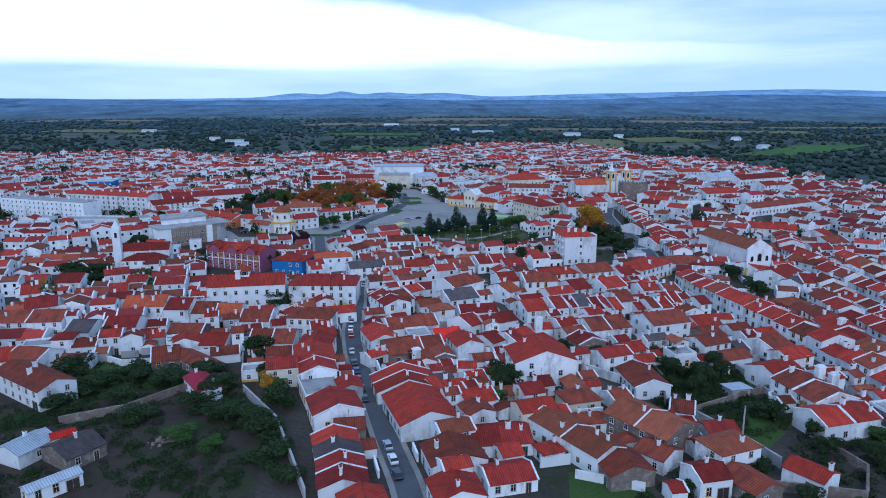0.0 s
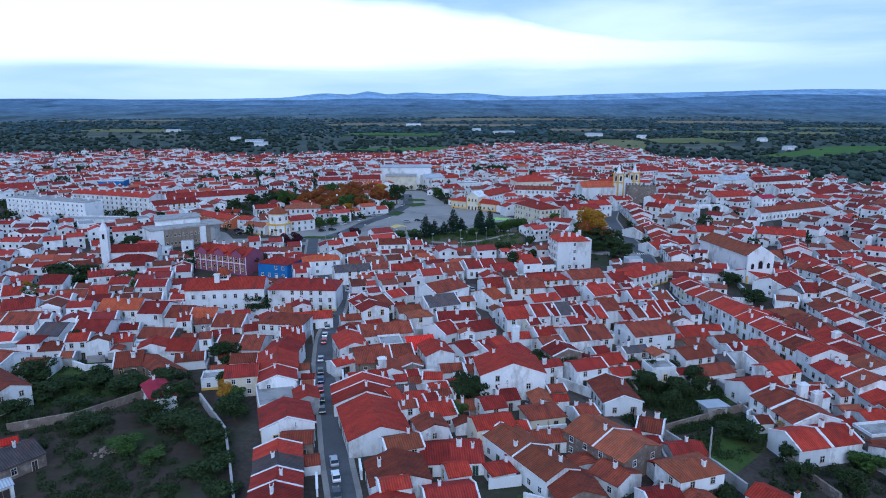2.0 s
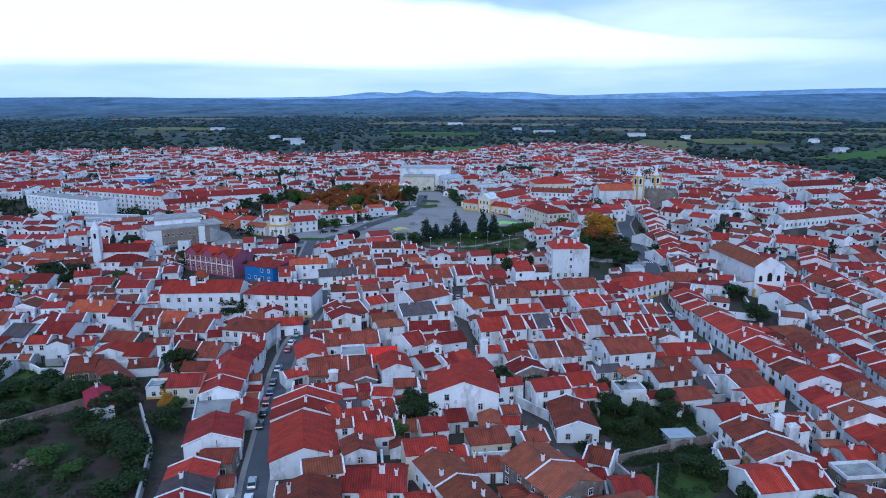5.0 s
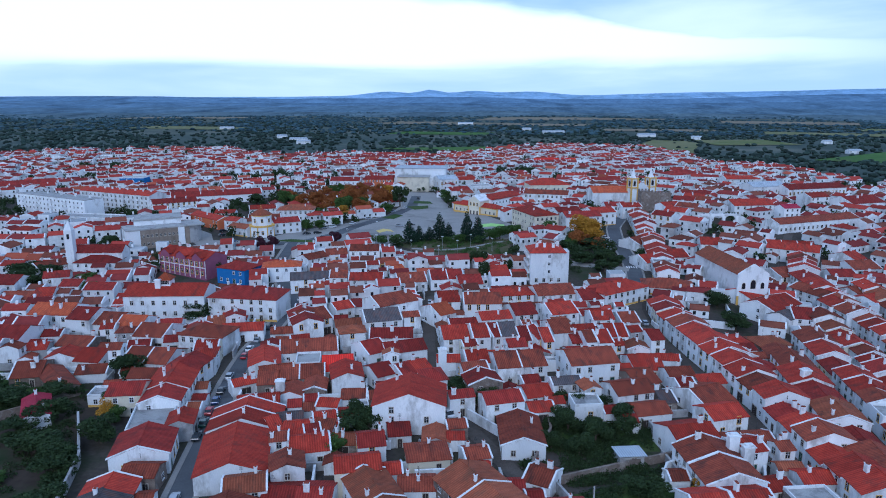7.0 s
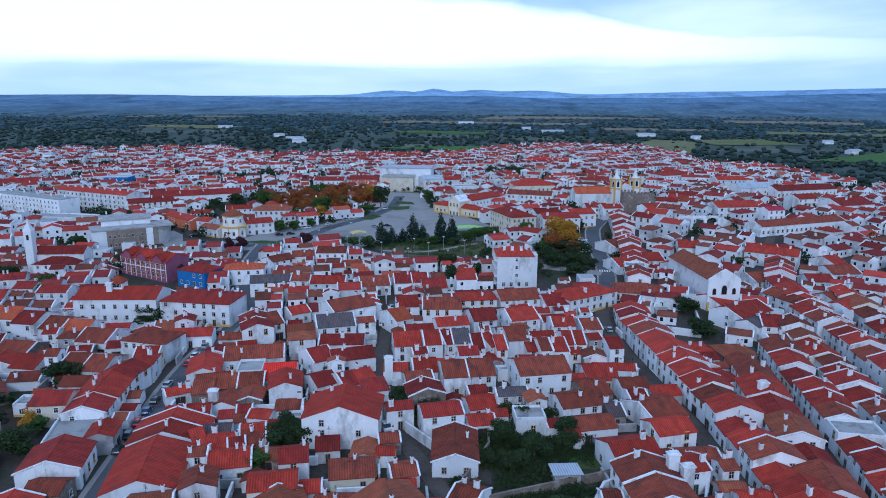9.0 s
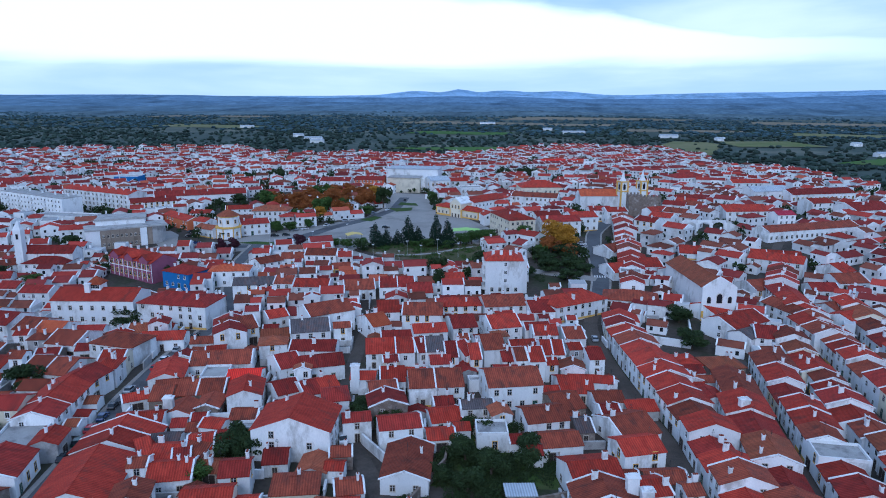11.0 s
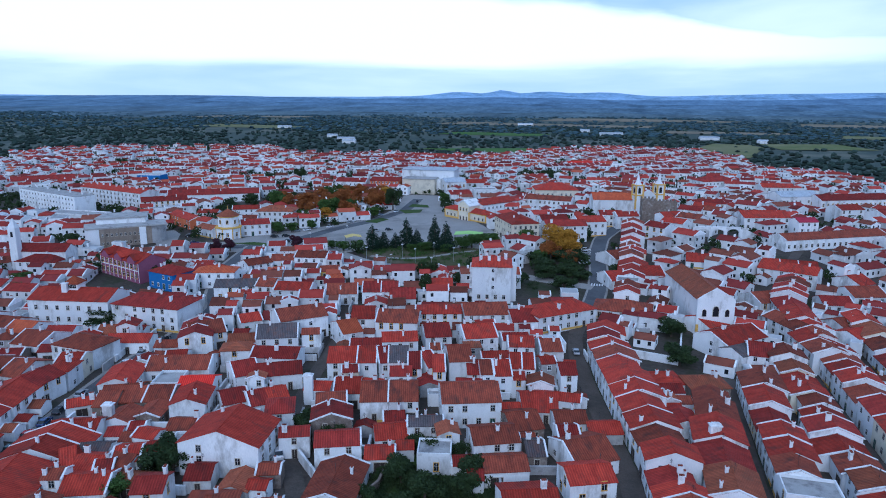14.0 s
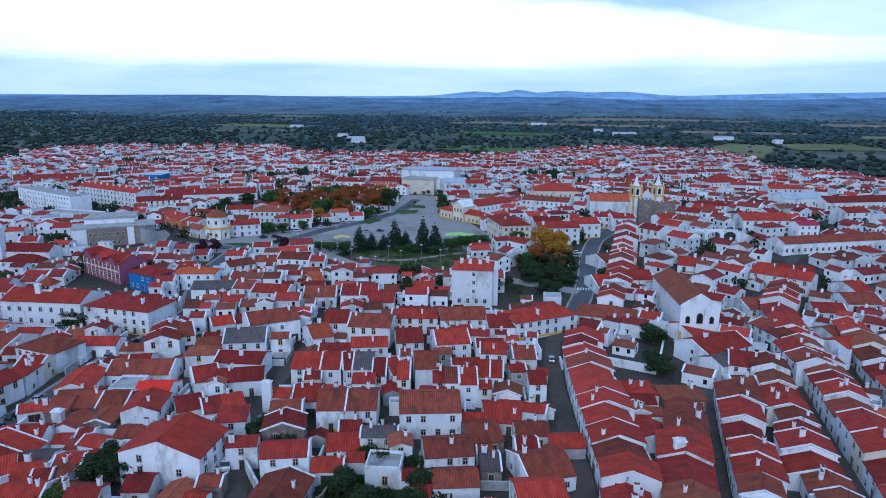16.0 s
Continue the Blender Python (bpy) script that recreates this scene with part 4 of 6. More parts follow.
for _i in range(4):
    for _y in (-3.1, 3.1):
        part("merlon", Build().box(-0.45, 0.45, -0.35, 0.35, 11.5, 12.6).mesh("merlon", WALL["stone"]), kp, (-3.0 + 2.0 * _i, _y, 0))
block(kp, 12, 2.4, -2, 10.5, WALL["stone"], "curtain_wall", 9.4, 1)
for _i in range(6):
    part("merlon", Build().box(-0.45, 0.45, -1.0, 1.0, 10.5, 11.4).mesh("merlon", WALL["stone"]), kp, (4.4 + 2.0 * _i, 1, 0))

# long chapel beside the yards
cp = thing("chapel", 130, 303, 103, 1.6, "long white chapel with weathered tiled roof and round-arched windows", "church")
take(130, 303, 103, 37, 11)
part("wall", gable_walls(36, 11, 8.6, 2.9, -4.8).mesh("wall", WALL["white"]), cp)
part("roof", gable_roof(36, 11, 8.6, 2.9).mesh("roof", ROOF["t"]), cp)
part("facade", Build().prism([(-5.9, -4.8), (5.9, -4.8), (5.9, 8.9), (4.0, 10.2), (1.4, 11.8), (0, 12.6), (-1.4, 11.8), (-4.0, 10.2), (-5.9, 8.9)], -18.7, -18.0).mesh("facade", WALL["white"]), cp)
_arch = [(-1.0, 0), (1.0, 0), (1.0, 2.6), (0.7, 3.3), (0, 3.7), (-0.7, 3.3), (-1.0, 2.6)]
for _y, _s in ((-3.6, 0.62), (0.0, 0.9), (3.6, 0.62)):
    part("arched_window", Build().prism([(u * _s * 1.2, w * _s * 1.1) for u, w in _arch], -18.74, -18.6).mesh("arch_frame", SURROUND), cp, (0, _y, 3.2))
    part("arched_window", Build().prism([(u * _s, w * _s) for u, w in _arch], -18.8, -18.6).mesh("arch_pane", GLASS), cp, (0, _y, 3.3))
part("ochre_base", Build().box(-18.76, -18.6, -6.0, 6.0, -4.8, 0.6).mesh("ochre_base", OCHRE), cp)

# small chapel with a bell gable
hm = thing("small_chapel", -134, 297, 12, 0, "small white chapel with a slim bell tower and red roof", "church")
take(-134, 297, 12, 24, 11)
part("nave", gable_walls(22, 9, 8.4, 2.4).mesh("nave", WALL["white"]), hm)
part("roof", gable_roof(22, 9, 8.4, 2.4).mesh("roof", ROOF["d"]), hm)
block(hm, 3.2, 3.2, -0.3, 18.5, WALL["white"], "bell_tower", -9.8, -5.2)
part("spire", Build().ring(4, 2.4, 18.5, 0.2, 22.5, -9.8, -5.2, 0, math.pi / 4).mesh("spire", WALL["white"]), hm)
part("bell_opening", Build().box(-0.5, 0.5, -0.05, 0, 0, 2.2).mesh("bell_opening", GLASS), hm, (-9.8, -6.8, 14.8))
house(-150, 286, 60, 14, 9, 5.0, "b")

# long buildings on the east side
house(237, 524, 24, 48, 14, 9.5, "d", floors=2, note="long white building with a row of arched windows")
house(205, 519, 24, 26, 14, 9.5, "w", floors=2, note="white hall with pale blue metal roof")
house(197, 407, 29, 56, 11, 4.6, "b", floors=1, note="long low white building with an old brown roof")
house(168, 345, -24, 21, 11, 5.6, "r", floors=2)
house(189, 420, 20, 10, 8, 8.0, "p", chimneys=1)
house(173, 437, 16, 24, 14, 6.0, "r")
house(222, 476, 26, 15, 11, 8.0, "r", chimneys=1)
house(246, 474, 26, 26, 18, 7.0, "d", windows=False)
house(150, 470, 20, 18, 10, 6.5, "d")
house(174, 640, 30, 30, 18, 7.0, "d", hip=True, floors=2)
house(213, 612, 12, 24, 12, 6.5, "r")
# white arcade of an old ruin below the castle
ar = thing("ruined_arcade", 148, 400, 12, 0, "tall white ruined wall with round arches", "wall")
take(148, 400, 12, 26, 6)
for _i in range(4):
    part("pier", Build().box(-0.7, 0.7, -0.6, 0.6, -1.5, 6).mesh("pier", WALL["white"]), ar, (-10.5 + 7 * _i, 0, 0))
for _i in range(3):
    _o = [(-3.5, 7.2), (-3.5, 4.2)] + [(-2.8 * math.cos(k * math.pi / 8), 4.2 + 2.0 * math.sin(k * math.pi / 8)) for k in range(9)] + [(3.5, 4.2), (3.5, 7.2)]
    part("arch", Build().prism(_o, -0.5, 0.5, "y").mesh("arch", WALL["white"]), ar, (-7 + 7 * _i, 0, 0))
part("stair_wall", Build().prism([(11, -1.5), (24, -1.5), (24, 0.6), (11, 7.0)], -0.5, 0.5, "y").mesh("stair_wall", WALL["white"]), ar)

# taller houses round the foot of the castle
for _x, _y, _r, _c in ((98, 432, 12, "d"), (106, 428, 20, "r"), (140, 446, -20, "d"), (150, 446, -24, "b"), (128, 428, 30, "r"), (148, 458, -20, "r"), (130, 412, -30, "r"), (122, 402, -36, "d"), (138, 424, -30, "b")):
    house(_x, _y, _r, 12, 9, 6.4, _c)

# more large roofs behind the square
house(-284, 566, 10, 20, 14, 7.0, "c", wall="blue", windows=False, note="bright blue sports hall with flat roof")
house(60, 525, 14, 28, 20, 9.5, "r", hip=True, floors=2, wall="cream", note="large pavilion with a broad hipped red roof")
house(60, 490, -8, 30, 11, 6.6, "b", floors=2, note="long white public building with brown roof")
house(12, 526, 20, 16, 12, 7.6, "c", floors=2)
house(-2, 507, 34, 15, 11, 7.0, "d", chimneys=2)
house(-6, 575, 20, 20, 11, 6.5, "r")
house(70, 800, 8, 46, 10, 5.0, "k", windows=False, note="long low shed with a bright red front")
house(-70, 556, 6, 22, 12, 8, "d", wall="brick")
house(-96, 552, 6, 24, 12, 7, "d")

# ---- town houses: place, turn, length, width, eave, roof ----
def fitted(x, y, rot, L, W, eave, col, **more):
    """A house whose eave height counts from the foot of the town."""
    return house(x, y, rot, L, W, max(3.0, eave - ground_z(x, y)), col, **more)


fitted(-49.3, 292.8, 17, 15.4, 8.6, 8.6, "o", hip=True)
fitted(-33.7, 281.9, 20, 15.4, 9.6, 6.9, "g")
fitted(-22.4, 284.5, 9, 7.0, 9.6, 7.4, "b")
fitted(-11.2, 284.2, 9, 13.6, 9.6, 6.9, "r")
fitted(-42.0, 310.5, 53, 10.7, 8.6, 8.1, "b")
fitted(-34.3, 319.9, 19, 9.4, 8.6, 8.1, "b")
fitted(-21.4, 321.6, 9, 13.7, 9.6, 9.9, "b")
fitted(-9.9, 312.6, 26, 7.7, 7.5, 6.7, "b", wall="yellow")
fitted(-3.0, 302.5, 37, 4.6, 6.4, 6.4, "o")
fitted(1.7, 321.3, 22, 7.1, 6.4, 7.4, "r")
fitted(-38.0, 228.5, 17, 13.0, 7.5, 3.7, "r")
fitted(-45.7, 251.5, 0, 24.9, 13.9, 8.2, "d", hip=True)
fitted(-44.1, 217.1, -5, 14.5, 10.7, 6.2, "b", hip=True)
fitted(-131.3, 292.2, 9, 17.7, 10.7, 7.7, "d", hip=True)
fitted(-135.5, 267.4, 28, 4.9, 8.6, 7.1, "d")
fitted(-131.5, 269.5, 28, 4.9, 8.6, 7.1, "d")
fitted(-121.4, 261.4, 9, 7.5, 8.6, 6.1, "d")
fitted(-107.2, 258.4, 9, 11.6, 8.6, 6.1, "d")
fitted(-38.3, 193.5, 88, 8.4, 9.6, 5.4, "d")
fitted(-37.3, 183.8, -75, 14.1, 10.7, 5.2, "r")
fitted(-34.5, 173.4, -74, 8.5, 9.6, 4.9, "d")
fitted(-32.5, 165.3, -69, 13.5, 9.6, 3.4, "c")
fitted(-26.3, 151.5, -70, 11.4, 11.8, 4.5, "d")
fitted(-15.6, 214.6, 19, 8.7, 11.0, 3.6, "b")
fitted(-7.8, 217.3, 19, 8.7, 11.0, 3.6, "b")
fitted(0.4, 205.3, 17, 8.6, 11.9, 3.0, "k")
fitted(-14.8, 192.0, 17, 5.2, 10.0, 3.3, "b", wall="stone")
fitted(-10.8, 196.0, 17, 6.8, 10.2, 3.3, "b", wall="stone")
fitted(-4.6, 197.9, 17, 6.8, 10.2, 3.3, "b", wall="stone")
fitted(-20.5, 188.5, 40, 6.9, 5.0, 3.2, "r")
fitted(26.5, 177.9, -82, 12.6, 16.9, 7.2, "r", floors=3)
fitted(13.9, 199.7, 42, 6.4, 9.1, 4.0, "d")
fitted(20.3, 199.5, 41, 5.0, 9.3, 4.4, "d")
fitted(23.8, 202.5, 41, 5.0, 9.3, 4.4, "r")
fitted(14.3, 215.9, 27, 6.3, 9.3, 4.4, "d")
fitted(19.5, 218.6, 27, 6.3, 9.3, 4.4, "d")
fitted(11.0, 227.8, 11, 13.4, 8.9, 4.5, "d")
fitted(7.0, 215.9, 42, 6.8, 11.2, 4.1, "d")
fitted(-19.0, 238.6, 42, 10.5, 12.3, 5.4, "b")
fitted(4.6, 240.5, 24, 12.2, 12.3, 5.9, "g")
fitted(2.0, 251.5, 42, 7.9, 12.3, 7.4, "b")
fitted(7.7, 256.6, 42, 7.9, 12.3, 7.4, "b")
fitted(-13.4, 254.5, 42, 7.3, 8.2, 4.1, "r")
fitted(-13.5, 176.0, 21, 5.3, 9.5, 3.4, "r")
fitted(-9.0, 177.8, 21, 5.3, 9.5, 3.4, "r")
fitted(7.8, 170.1, 23, 5.7, 7.6, 3.7, "r")
fitted(12.7, 173.1, 17, 4.8, 4.8, 4.2, "d")
fitted(6.3, 164.9, 26, 3.8, 4.8, 3.7, "d")
fitted(-1.0, 170.9, 17, 6.2, 4.8, 3.2, "g")
fitted(25.5, 168.8, 17, 5.2, 7.0, 2.8, "d")
fitted(-3.6, 166.0, 42, 3.1, 10.8, 3.2, "r")
fitted(5.4, 288.6, 21, 11.6, 12.3, 5.9, "b")
fitted(15.8, 292.5, 17, 6.9, 12.3, 6.4, "d")
fitted(22.0, 294.5, 17, 6.9, 12.3, 6.4, "d")
fitted(28.8, 288.9, 17, 9.3, 12.3, 5.9, "d")
fitted(38.6, 305.6, 17, 8.6, 10.8, 5.7, "r")
fitted(46.5, 273.3, 17, 14.3, 9.5, 6.4, "r", hip=True)
fitted(61.0, 277.5, 20, 14.7, 12.3, 6.4, "b")
fitted(73.9, 275.1, 21, 8.5, 12.3, 5.9, "d")
fitted(84.8, 282.3, 41, 22.7, 12.3, 7.4, "r", hip=True)
fitted(62.8, 256.6, 25, 10.3, 12.3, 5.9, "r")
fitted(50.2, 255.5, 23, 7.9, 12.3, 5.4, "d")
fitted(76.7, 252.2, 13, 7.5, 9.1, 5.5, "r")
fitted(85.1, 253.3, 17, 6.6, 10.4, 4.8, "b")
fitted(36.4, 261.0, 10, 13.3, 12.3, 6.9, "b")
fitted(23.8, 263.0, 17, 7.4, 12.3, 6.4, "r")
fitted(22.4, 251.2, 42, 6.4, 12.3, 5.4, "o")
fitted(30.3, 230.3, 17, 8.1, 12.3, 4.9, "r")
fitted(38.1, 228.6, 17, 5.4, 12.3, 6.4, "r")
fitted(42.0, 229.5, 26, 3.3, 12.3, 6.4, "d")
fitted(46.3, 230.5, 17, 5.4, 12.3, 6.6, "g")
fitted(51.3, 229.2, 17, 3.7, 12.3, 5.9, "d")
fitted(54.0, 230.6, 38, 3.4, 12.3, 5.9, "d")
fitted(58.1, 229.0, 17, 3.3, 12.3, 5.9, "r")
fitted(62.1, 234.7, 21, 6.3, 12.3, 6.9, "b")
fitted(67.1, 231.1, 17, 3.7, 10.2, 4.8, "d")
fitted(71.1, 228.5, 17, 3.6, 10.0, 6.3, "b")
fitted(74.8, 229.6, 17, 4.8, 11.2, 6.1, "r")
fitted(78.0, 235.9, 11, 3.5, 11.7, 6.0, "r")
fitted(81.0, 236.5, 11, 3.5, 11.7, 6.0, "r")
fitted(79.6, 227.6, 17, 3.5, 5.2, 5.1, "r")
fitted(91.3, 236.2, 17, 4.4, 8.9, 5.0, "d")
fitted(70.2, 211.9, 19, 13.9, 12.3, 6.4, "b")
fitted(47.5, 208.6, 17, 6.7, 12.3, 5.4, "b")
fitted(54.1, 210.6, 17, 7.1, 12.3, 5.4, "b")
fitted(38.8, 212.4, 17, 6.6, 10.4, 4.3, "r")
fitted(63.6, 196.8, 17, 8.1, 5.0, 5.2, "g")
fitted(83.7, 217.9, 17, 4.1, 9.7, 3.4, "r")
fitted(88.0, 218.8, 7, 5.6, 12.3, 2.9, "r")
fitted(93.4, 219.9, 0, 6.3, 4.8, 4.2, "r")
fitted(94.2, 210.2, 17, 7.4, 7.0, 3.8, "b")
fitted(94.3, 202.8, 17, 5.0, 6.5, 3.9, "d")
fitted(98.2, 196.9, 32, 10.0, 12.3, 3.4, "b")
fitted(99.5, 185.1, 23, 9.3, 8.0, 4.7, "r")
fitted(88.1, 195.4, 17, 4.2, 7.6, 2.7, "g", wall="stone")
fitted(83.4, 207.5, 28, 7.6, 10.6, 2.2, "b", wall="stone")
fitted(103.9, 361.2, 42, 15.9, 12.3, 6.4, "b")
fitted(104.8, 329.8, 27, 14.3, 12.3, 6.9, "r")
fitted(115.9, 338.4, 17, 8.3, 12.3, 5.9, "r")
fitted(105.9, 295.8, -4, 19.0, 12.3, 5.4, "b", hip=True)
fitted(132.7, 288.9, 42, 12.4, 12.3, 5.4, "r")
fitted(137.4, 273.7, 42, 17.8, 12.3, 5.9, "r")
fitted(145.5, 263.8, -4, 10.3, 11.7, 5.5, "d")
fitted(139.4, 263.3, 42, 9.7, 8.0, 5.2, "g")
fitted(155.1, 291.4, -63, 8.0, 8.6, 7.1, "b")
fitted(158.5, 284.5, -63, 8.0, 8.6, 7.1, "b")
fitted(159.5, 273.7, -80, 8.9, 9.6, 6.9, "r")
fitted(161.0, 265.4, -80, 8.9, 9.6, 6.9, "b")
fitted(135.8, 361.0, -4, 9.3, 12.3, 6.4, "r")
fitted(163.7, 359.0, -4, 7.1, 12.3, 6.4, "r")
fitted(170.4, 358.5, -4, 7.1, 12.3, 6.4, "r")
fitted(177.1, 358.0, -4, 7.1, 12.3, 6.4, "r")
fitted(153.6, 315.9, 27, 11.1, 12.3, 5.4, "b")
fitted(161.3, 311.5, 17, 8.8, 8.2, 5.1, "r")
fitted(190.1, 343.5, 34, 7.7, 12.3, 5.4, "r")
fitted(188.6, 329.6, 17, 12.5, 12.3, 5.4, "b")
fitted(176.6, 317.3, 7, 10.2, 10.0, 5.8, "d")
fitted(174.8, 285.0, 41, 10.1, 10.0, 5.8, "r")
fitted(174.4, 295.8, 34, 10.3, 8.9, 6.0, "b")
fitted(-142.6, 216.9, 4, 11.4, 12.3, 4.9, "b")
fitted(-131.6, 217.7, 4, 11.4, 12.3, 4.9, "b")
fitted(-116.7, 210.2, 0, 8.1, 12.3, 3.9, "g")
fitted(-102.5, 207.7, 6, 10.0, 12.3, 5.9, "d")
fitted(-107.5, 229.2, 5, 7.2, 12.3, 6.4, "o")
fitted(-100.7, 229.8, 5, 7.2, 12.3, 6.4, "o")
fitted(-91.2, 227.1, 0, 8.2, 12.3, 6.2, "d")
fitted(-82.8, 228.5, 0, 8.7, 12.3, 4.4, "b")
fitted(-74.3, 226.4, 5, 8.5, 12.3, 4.4, "o")
fitted(-62.8, 219.9, 0, 10.4, 12.3, 4.4, "b")
fitted(-83.2, 210.8, 0, 11.0, 8.9, 3.0, "b", wall="stone")
fitted(-70.8, 200.9, 0, 7.8, 11.0, 2.2, "r")
fitted(-56.2, 201.0, 0, 7.1, 12.3, 3.9, "b")
fitted(-49.5, 201.0, 0, 7.1, 12.3, 3.9, "b")
fitted(-82.0, 188.5, 20, 7.7, 12.3, 2.9, "b", wall="stone")
fitted(-71.0, 183.9, -40, 17.8, 6.4, 2.9, "b", wall="stone")
fitted(-63.5, 166.4, -53, 12.7, 5.9, 3.5, "p")
fitted(-120.0, 187.2, -13, 11.2, 10.2, 3.3, "b")
fitted(-127.5, 187.8, 26, 5.1, 12.3, 2.9, "r")
fitted(-107.5, 166.3, -34, 23.7, 9.6, 5.4, "b")
fitted(-105.5, 183.5, 4, 7.4, 9.7, 2.9, "b")
fitted(-90.7, 134.4, 66, 9.2, 7.5, 3.2, "w")
fitted(-80.1, 133.8, 58, 8.9, 9.6, 2.4, "g", wall="stone")
fitted(-77.2, 120.1, 50, 10.3, 3.2, 3.0, "w")
fitted(-84.8, 138.1, 37, 5.1, 3.2, 3.5, "k")
fitted(-156.5, 248.1, 26, 6.8, 12.3, 5.4, "r")
fitted(-142.7, 231.4, 26, 10.2, 12.3, 5.4, "d")
fitted(-146.9, 260.4, 6, 9.4, 12.1, 6.5, "d")
fitted(-132.5, 246.5, 12, 10.8, 9.3, 4.9, "b")
fitted(-123.6, 249.2, 20, 6.6, 9.7, 5.9, "r")
fitted(-5.9, 151.3, -71, 17.8, 14.0, 4.1, "r")
fitted(2.1, 129.6, -74, 10.0, 11.8, 4.0, "b")
fitted(2.4, 116.2, -75, 8.5, 9.6, 3.9, "r")
fitted(-11.3, 170.8, -76, 6.1, 16.2, 3.3, "r")
fitted(-9.8, 165.2, -76, 6.1, 16.2, 3.3, "r")
fitted(-20.6, 203.3, -68, 12.6, 8.6, 4.1, "r")
fitted(-21.5, 238.9, -62, 7.9, 9.6, 5.9, "d")
fitted(-18.1, 232.3, -62, 7.9, 9.6, 5.9, "d")
fitted(-16.0, 219.8, 26, 5.8, 12.3, 2.9, "r")
fitted(-14.1, 195.8, 26, 9.2, 12.3, 2.4, "b", wall="stone")
fitted(2.7, 165.5, 10, 5.9, 8.5, 3.1, "r")
fitted(8.2, 168.0, 0, 5.9, 7.6, 3.2, "b")
fitted(6.2, 178.4, 0, 5.4, 4.8, 3.7, "r")
fitted(9.2, 139.2, 7, 6.8, 10.2, 2.8, "d")
fitted(15.6, 139.9, 7, 6.8, 10.2, 2.8, "d")
fitted(-23.7, 135.5, -74, 5.9, 9.6, 3.9, "r")
fitted(-22.2, 130.2, -74, 5.9, 9.6, 3.9, "g")
fitted(-20.8, 124.3, -78, 5.9, 9.6, 3.9, "d")
fitted(-19.7, 119.0, -78, 5.9, 9.6, 3.9, "d")
fitted(-15.0, 112.3, -71, 5.6, 8.6, 4.1, "r")
fitted(44.5, 146.3, -52, 8.8, 11.8, 5.0, "t", wall="stone")
fitted(49.6, 139.7, -52, 8.8, 11.8, 5.0, "t", wall="stone")
fitted(26.1, 141.9, -57, 11.2, 8.6, 4.6, "t")
fitted(32.0, 132.9, -57, 11.2, 8.6, 4.6, "t")
fitted(45.7, 132.1, -49, 7.4, 7.5, 3.2, "b")
fitted(36.7, 126.4, -76, 9.4, 9.6, 3.4, "b", wall="stone")
fitted(58.1, 153.7, -20, 5.9, 7.6, 2.7, "b")
fitted(53.1, 171.2, -82, 14.6, 9.5, 3.4, "b")
fitted(73.8, 123.6, -53, 8.4, 6.4, 3.4, "r")
fitted(60.4, 120.7, -64, 9.3, 7.5, 2.7, "b", wall="stone")
fitted(89.9, 172.9, 20, 10.2, 12.3, 4.4, "r")
fitted(92.1, 163.9, -77, 8.4, 11.8, 5.0, "b")
fitted(93.9, 156.1, -77, 8.4, 11.8, 5.0, "b")
fitted(88.1, 146.0, 16, 8.1, 9.7, 4.4, "r")
fitted(95.5, 148.1, 16, 8.1, 9.7, 4.4, "r")


# ---- terraces along the streets on the east side ----
def terrace(pts, off, W, eave, cols, seed):
    """Joined houses along a street line, off metres to its right; ridges run with the street."""
    rg = random.Random(seed)
    k = 0
    for (x0, y0), (x1, y1) in zip(pts, pts[1:]):
        D = math.hypot(x1 - x0, y1 - y0)
        ux, uy = (x1 - x0) / D, (y1 - y0) / D
        rot = math.degrees(math.atan2(uy, ux))
        n = max(1, round(D / rg.uniform(6.5, 10.5)))
        for i in range(n):
            u = (i + 0.5) * D / n
            w = W + rg.uniform(-2.0, 1.4)
            o = math.copysign(abs(off) + (w - W) / 2, off)
            house(round(x0 + ux * u + uy * o, 1), round(y0 + uy * u - ux * o, 1), round(rot), round(D / n + 0.1, 1), round(w, 1), round(eave + rg.uniform(-1.7, 0.9), 1), "c" if rg.random() < 0.07 else cols[k % len(cols)], wall=rg.choice(["white"] * 10 + ["cream"]), sides=(1,))
            k += 1


S3 = [(113.5, 150), (107.2, 196), (102, 217.3), (96.6, 240.4), (93.5, 257), (92.5, 274)]
S5 = [(160, 145), (158.2, 222), (157.5, 241.4), (156.8, 264.7), (153.5, 286), (153, 311.5), (160, 335)]
terrace(S3, 7.9, 10.5, 5.6, "rrrbrdrbrr", 1)
terrace([(133, 150), (133.4, 214), (133.6, 236)], -6.6, 9.5, 4.6, "rbdtdrbb", 2)
terrace([(133, 150), (133.4, 214), (133.6, 246)], 6.6, 9.5, 5.0, "btrdrpbrrdr", 3)
terrace(S5[:4], -7.0, 9.5, 5.0, "rdrbrrtb", 4)
terrace(S5, 7.4, 10.5, 5.8, "rrbrbrrdrdb", 5)
terrace([(176, 150), (174, 240), (172, 300)], 7.0, 9.5, 5.2, "brrdbtrr", 6)
terrace([(100, 300), (101, 330), (102, 420)], 7.6, 10, 5.8, "rbrdrrb", 7)

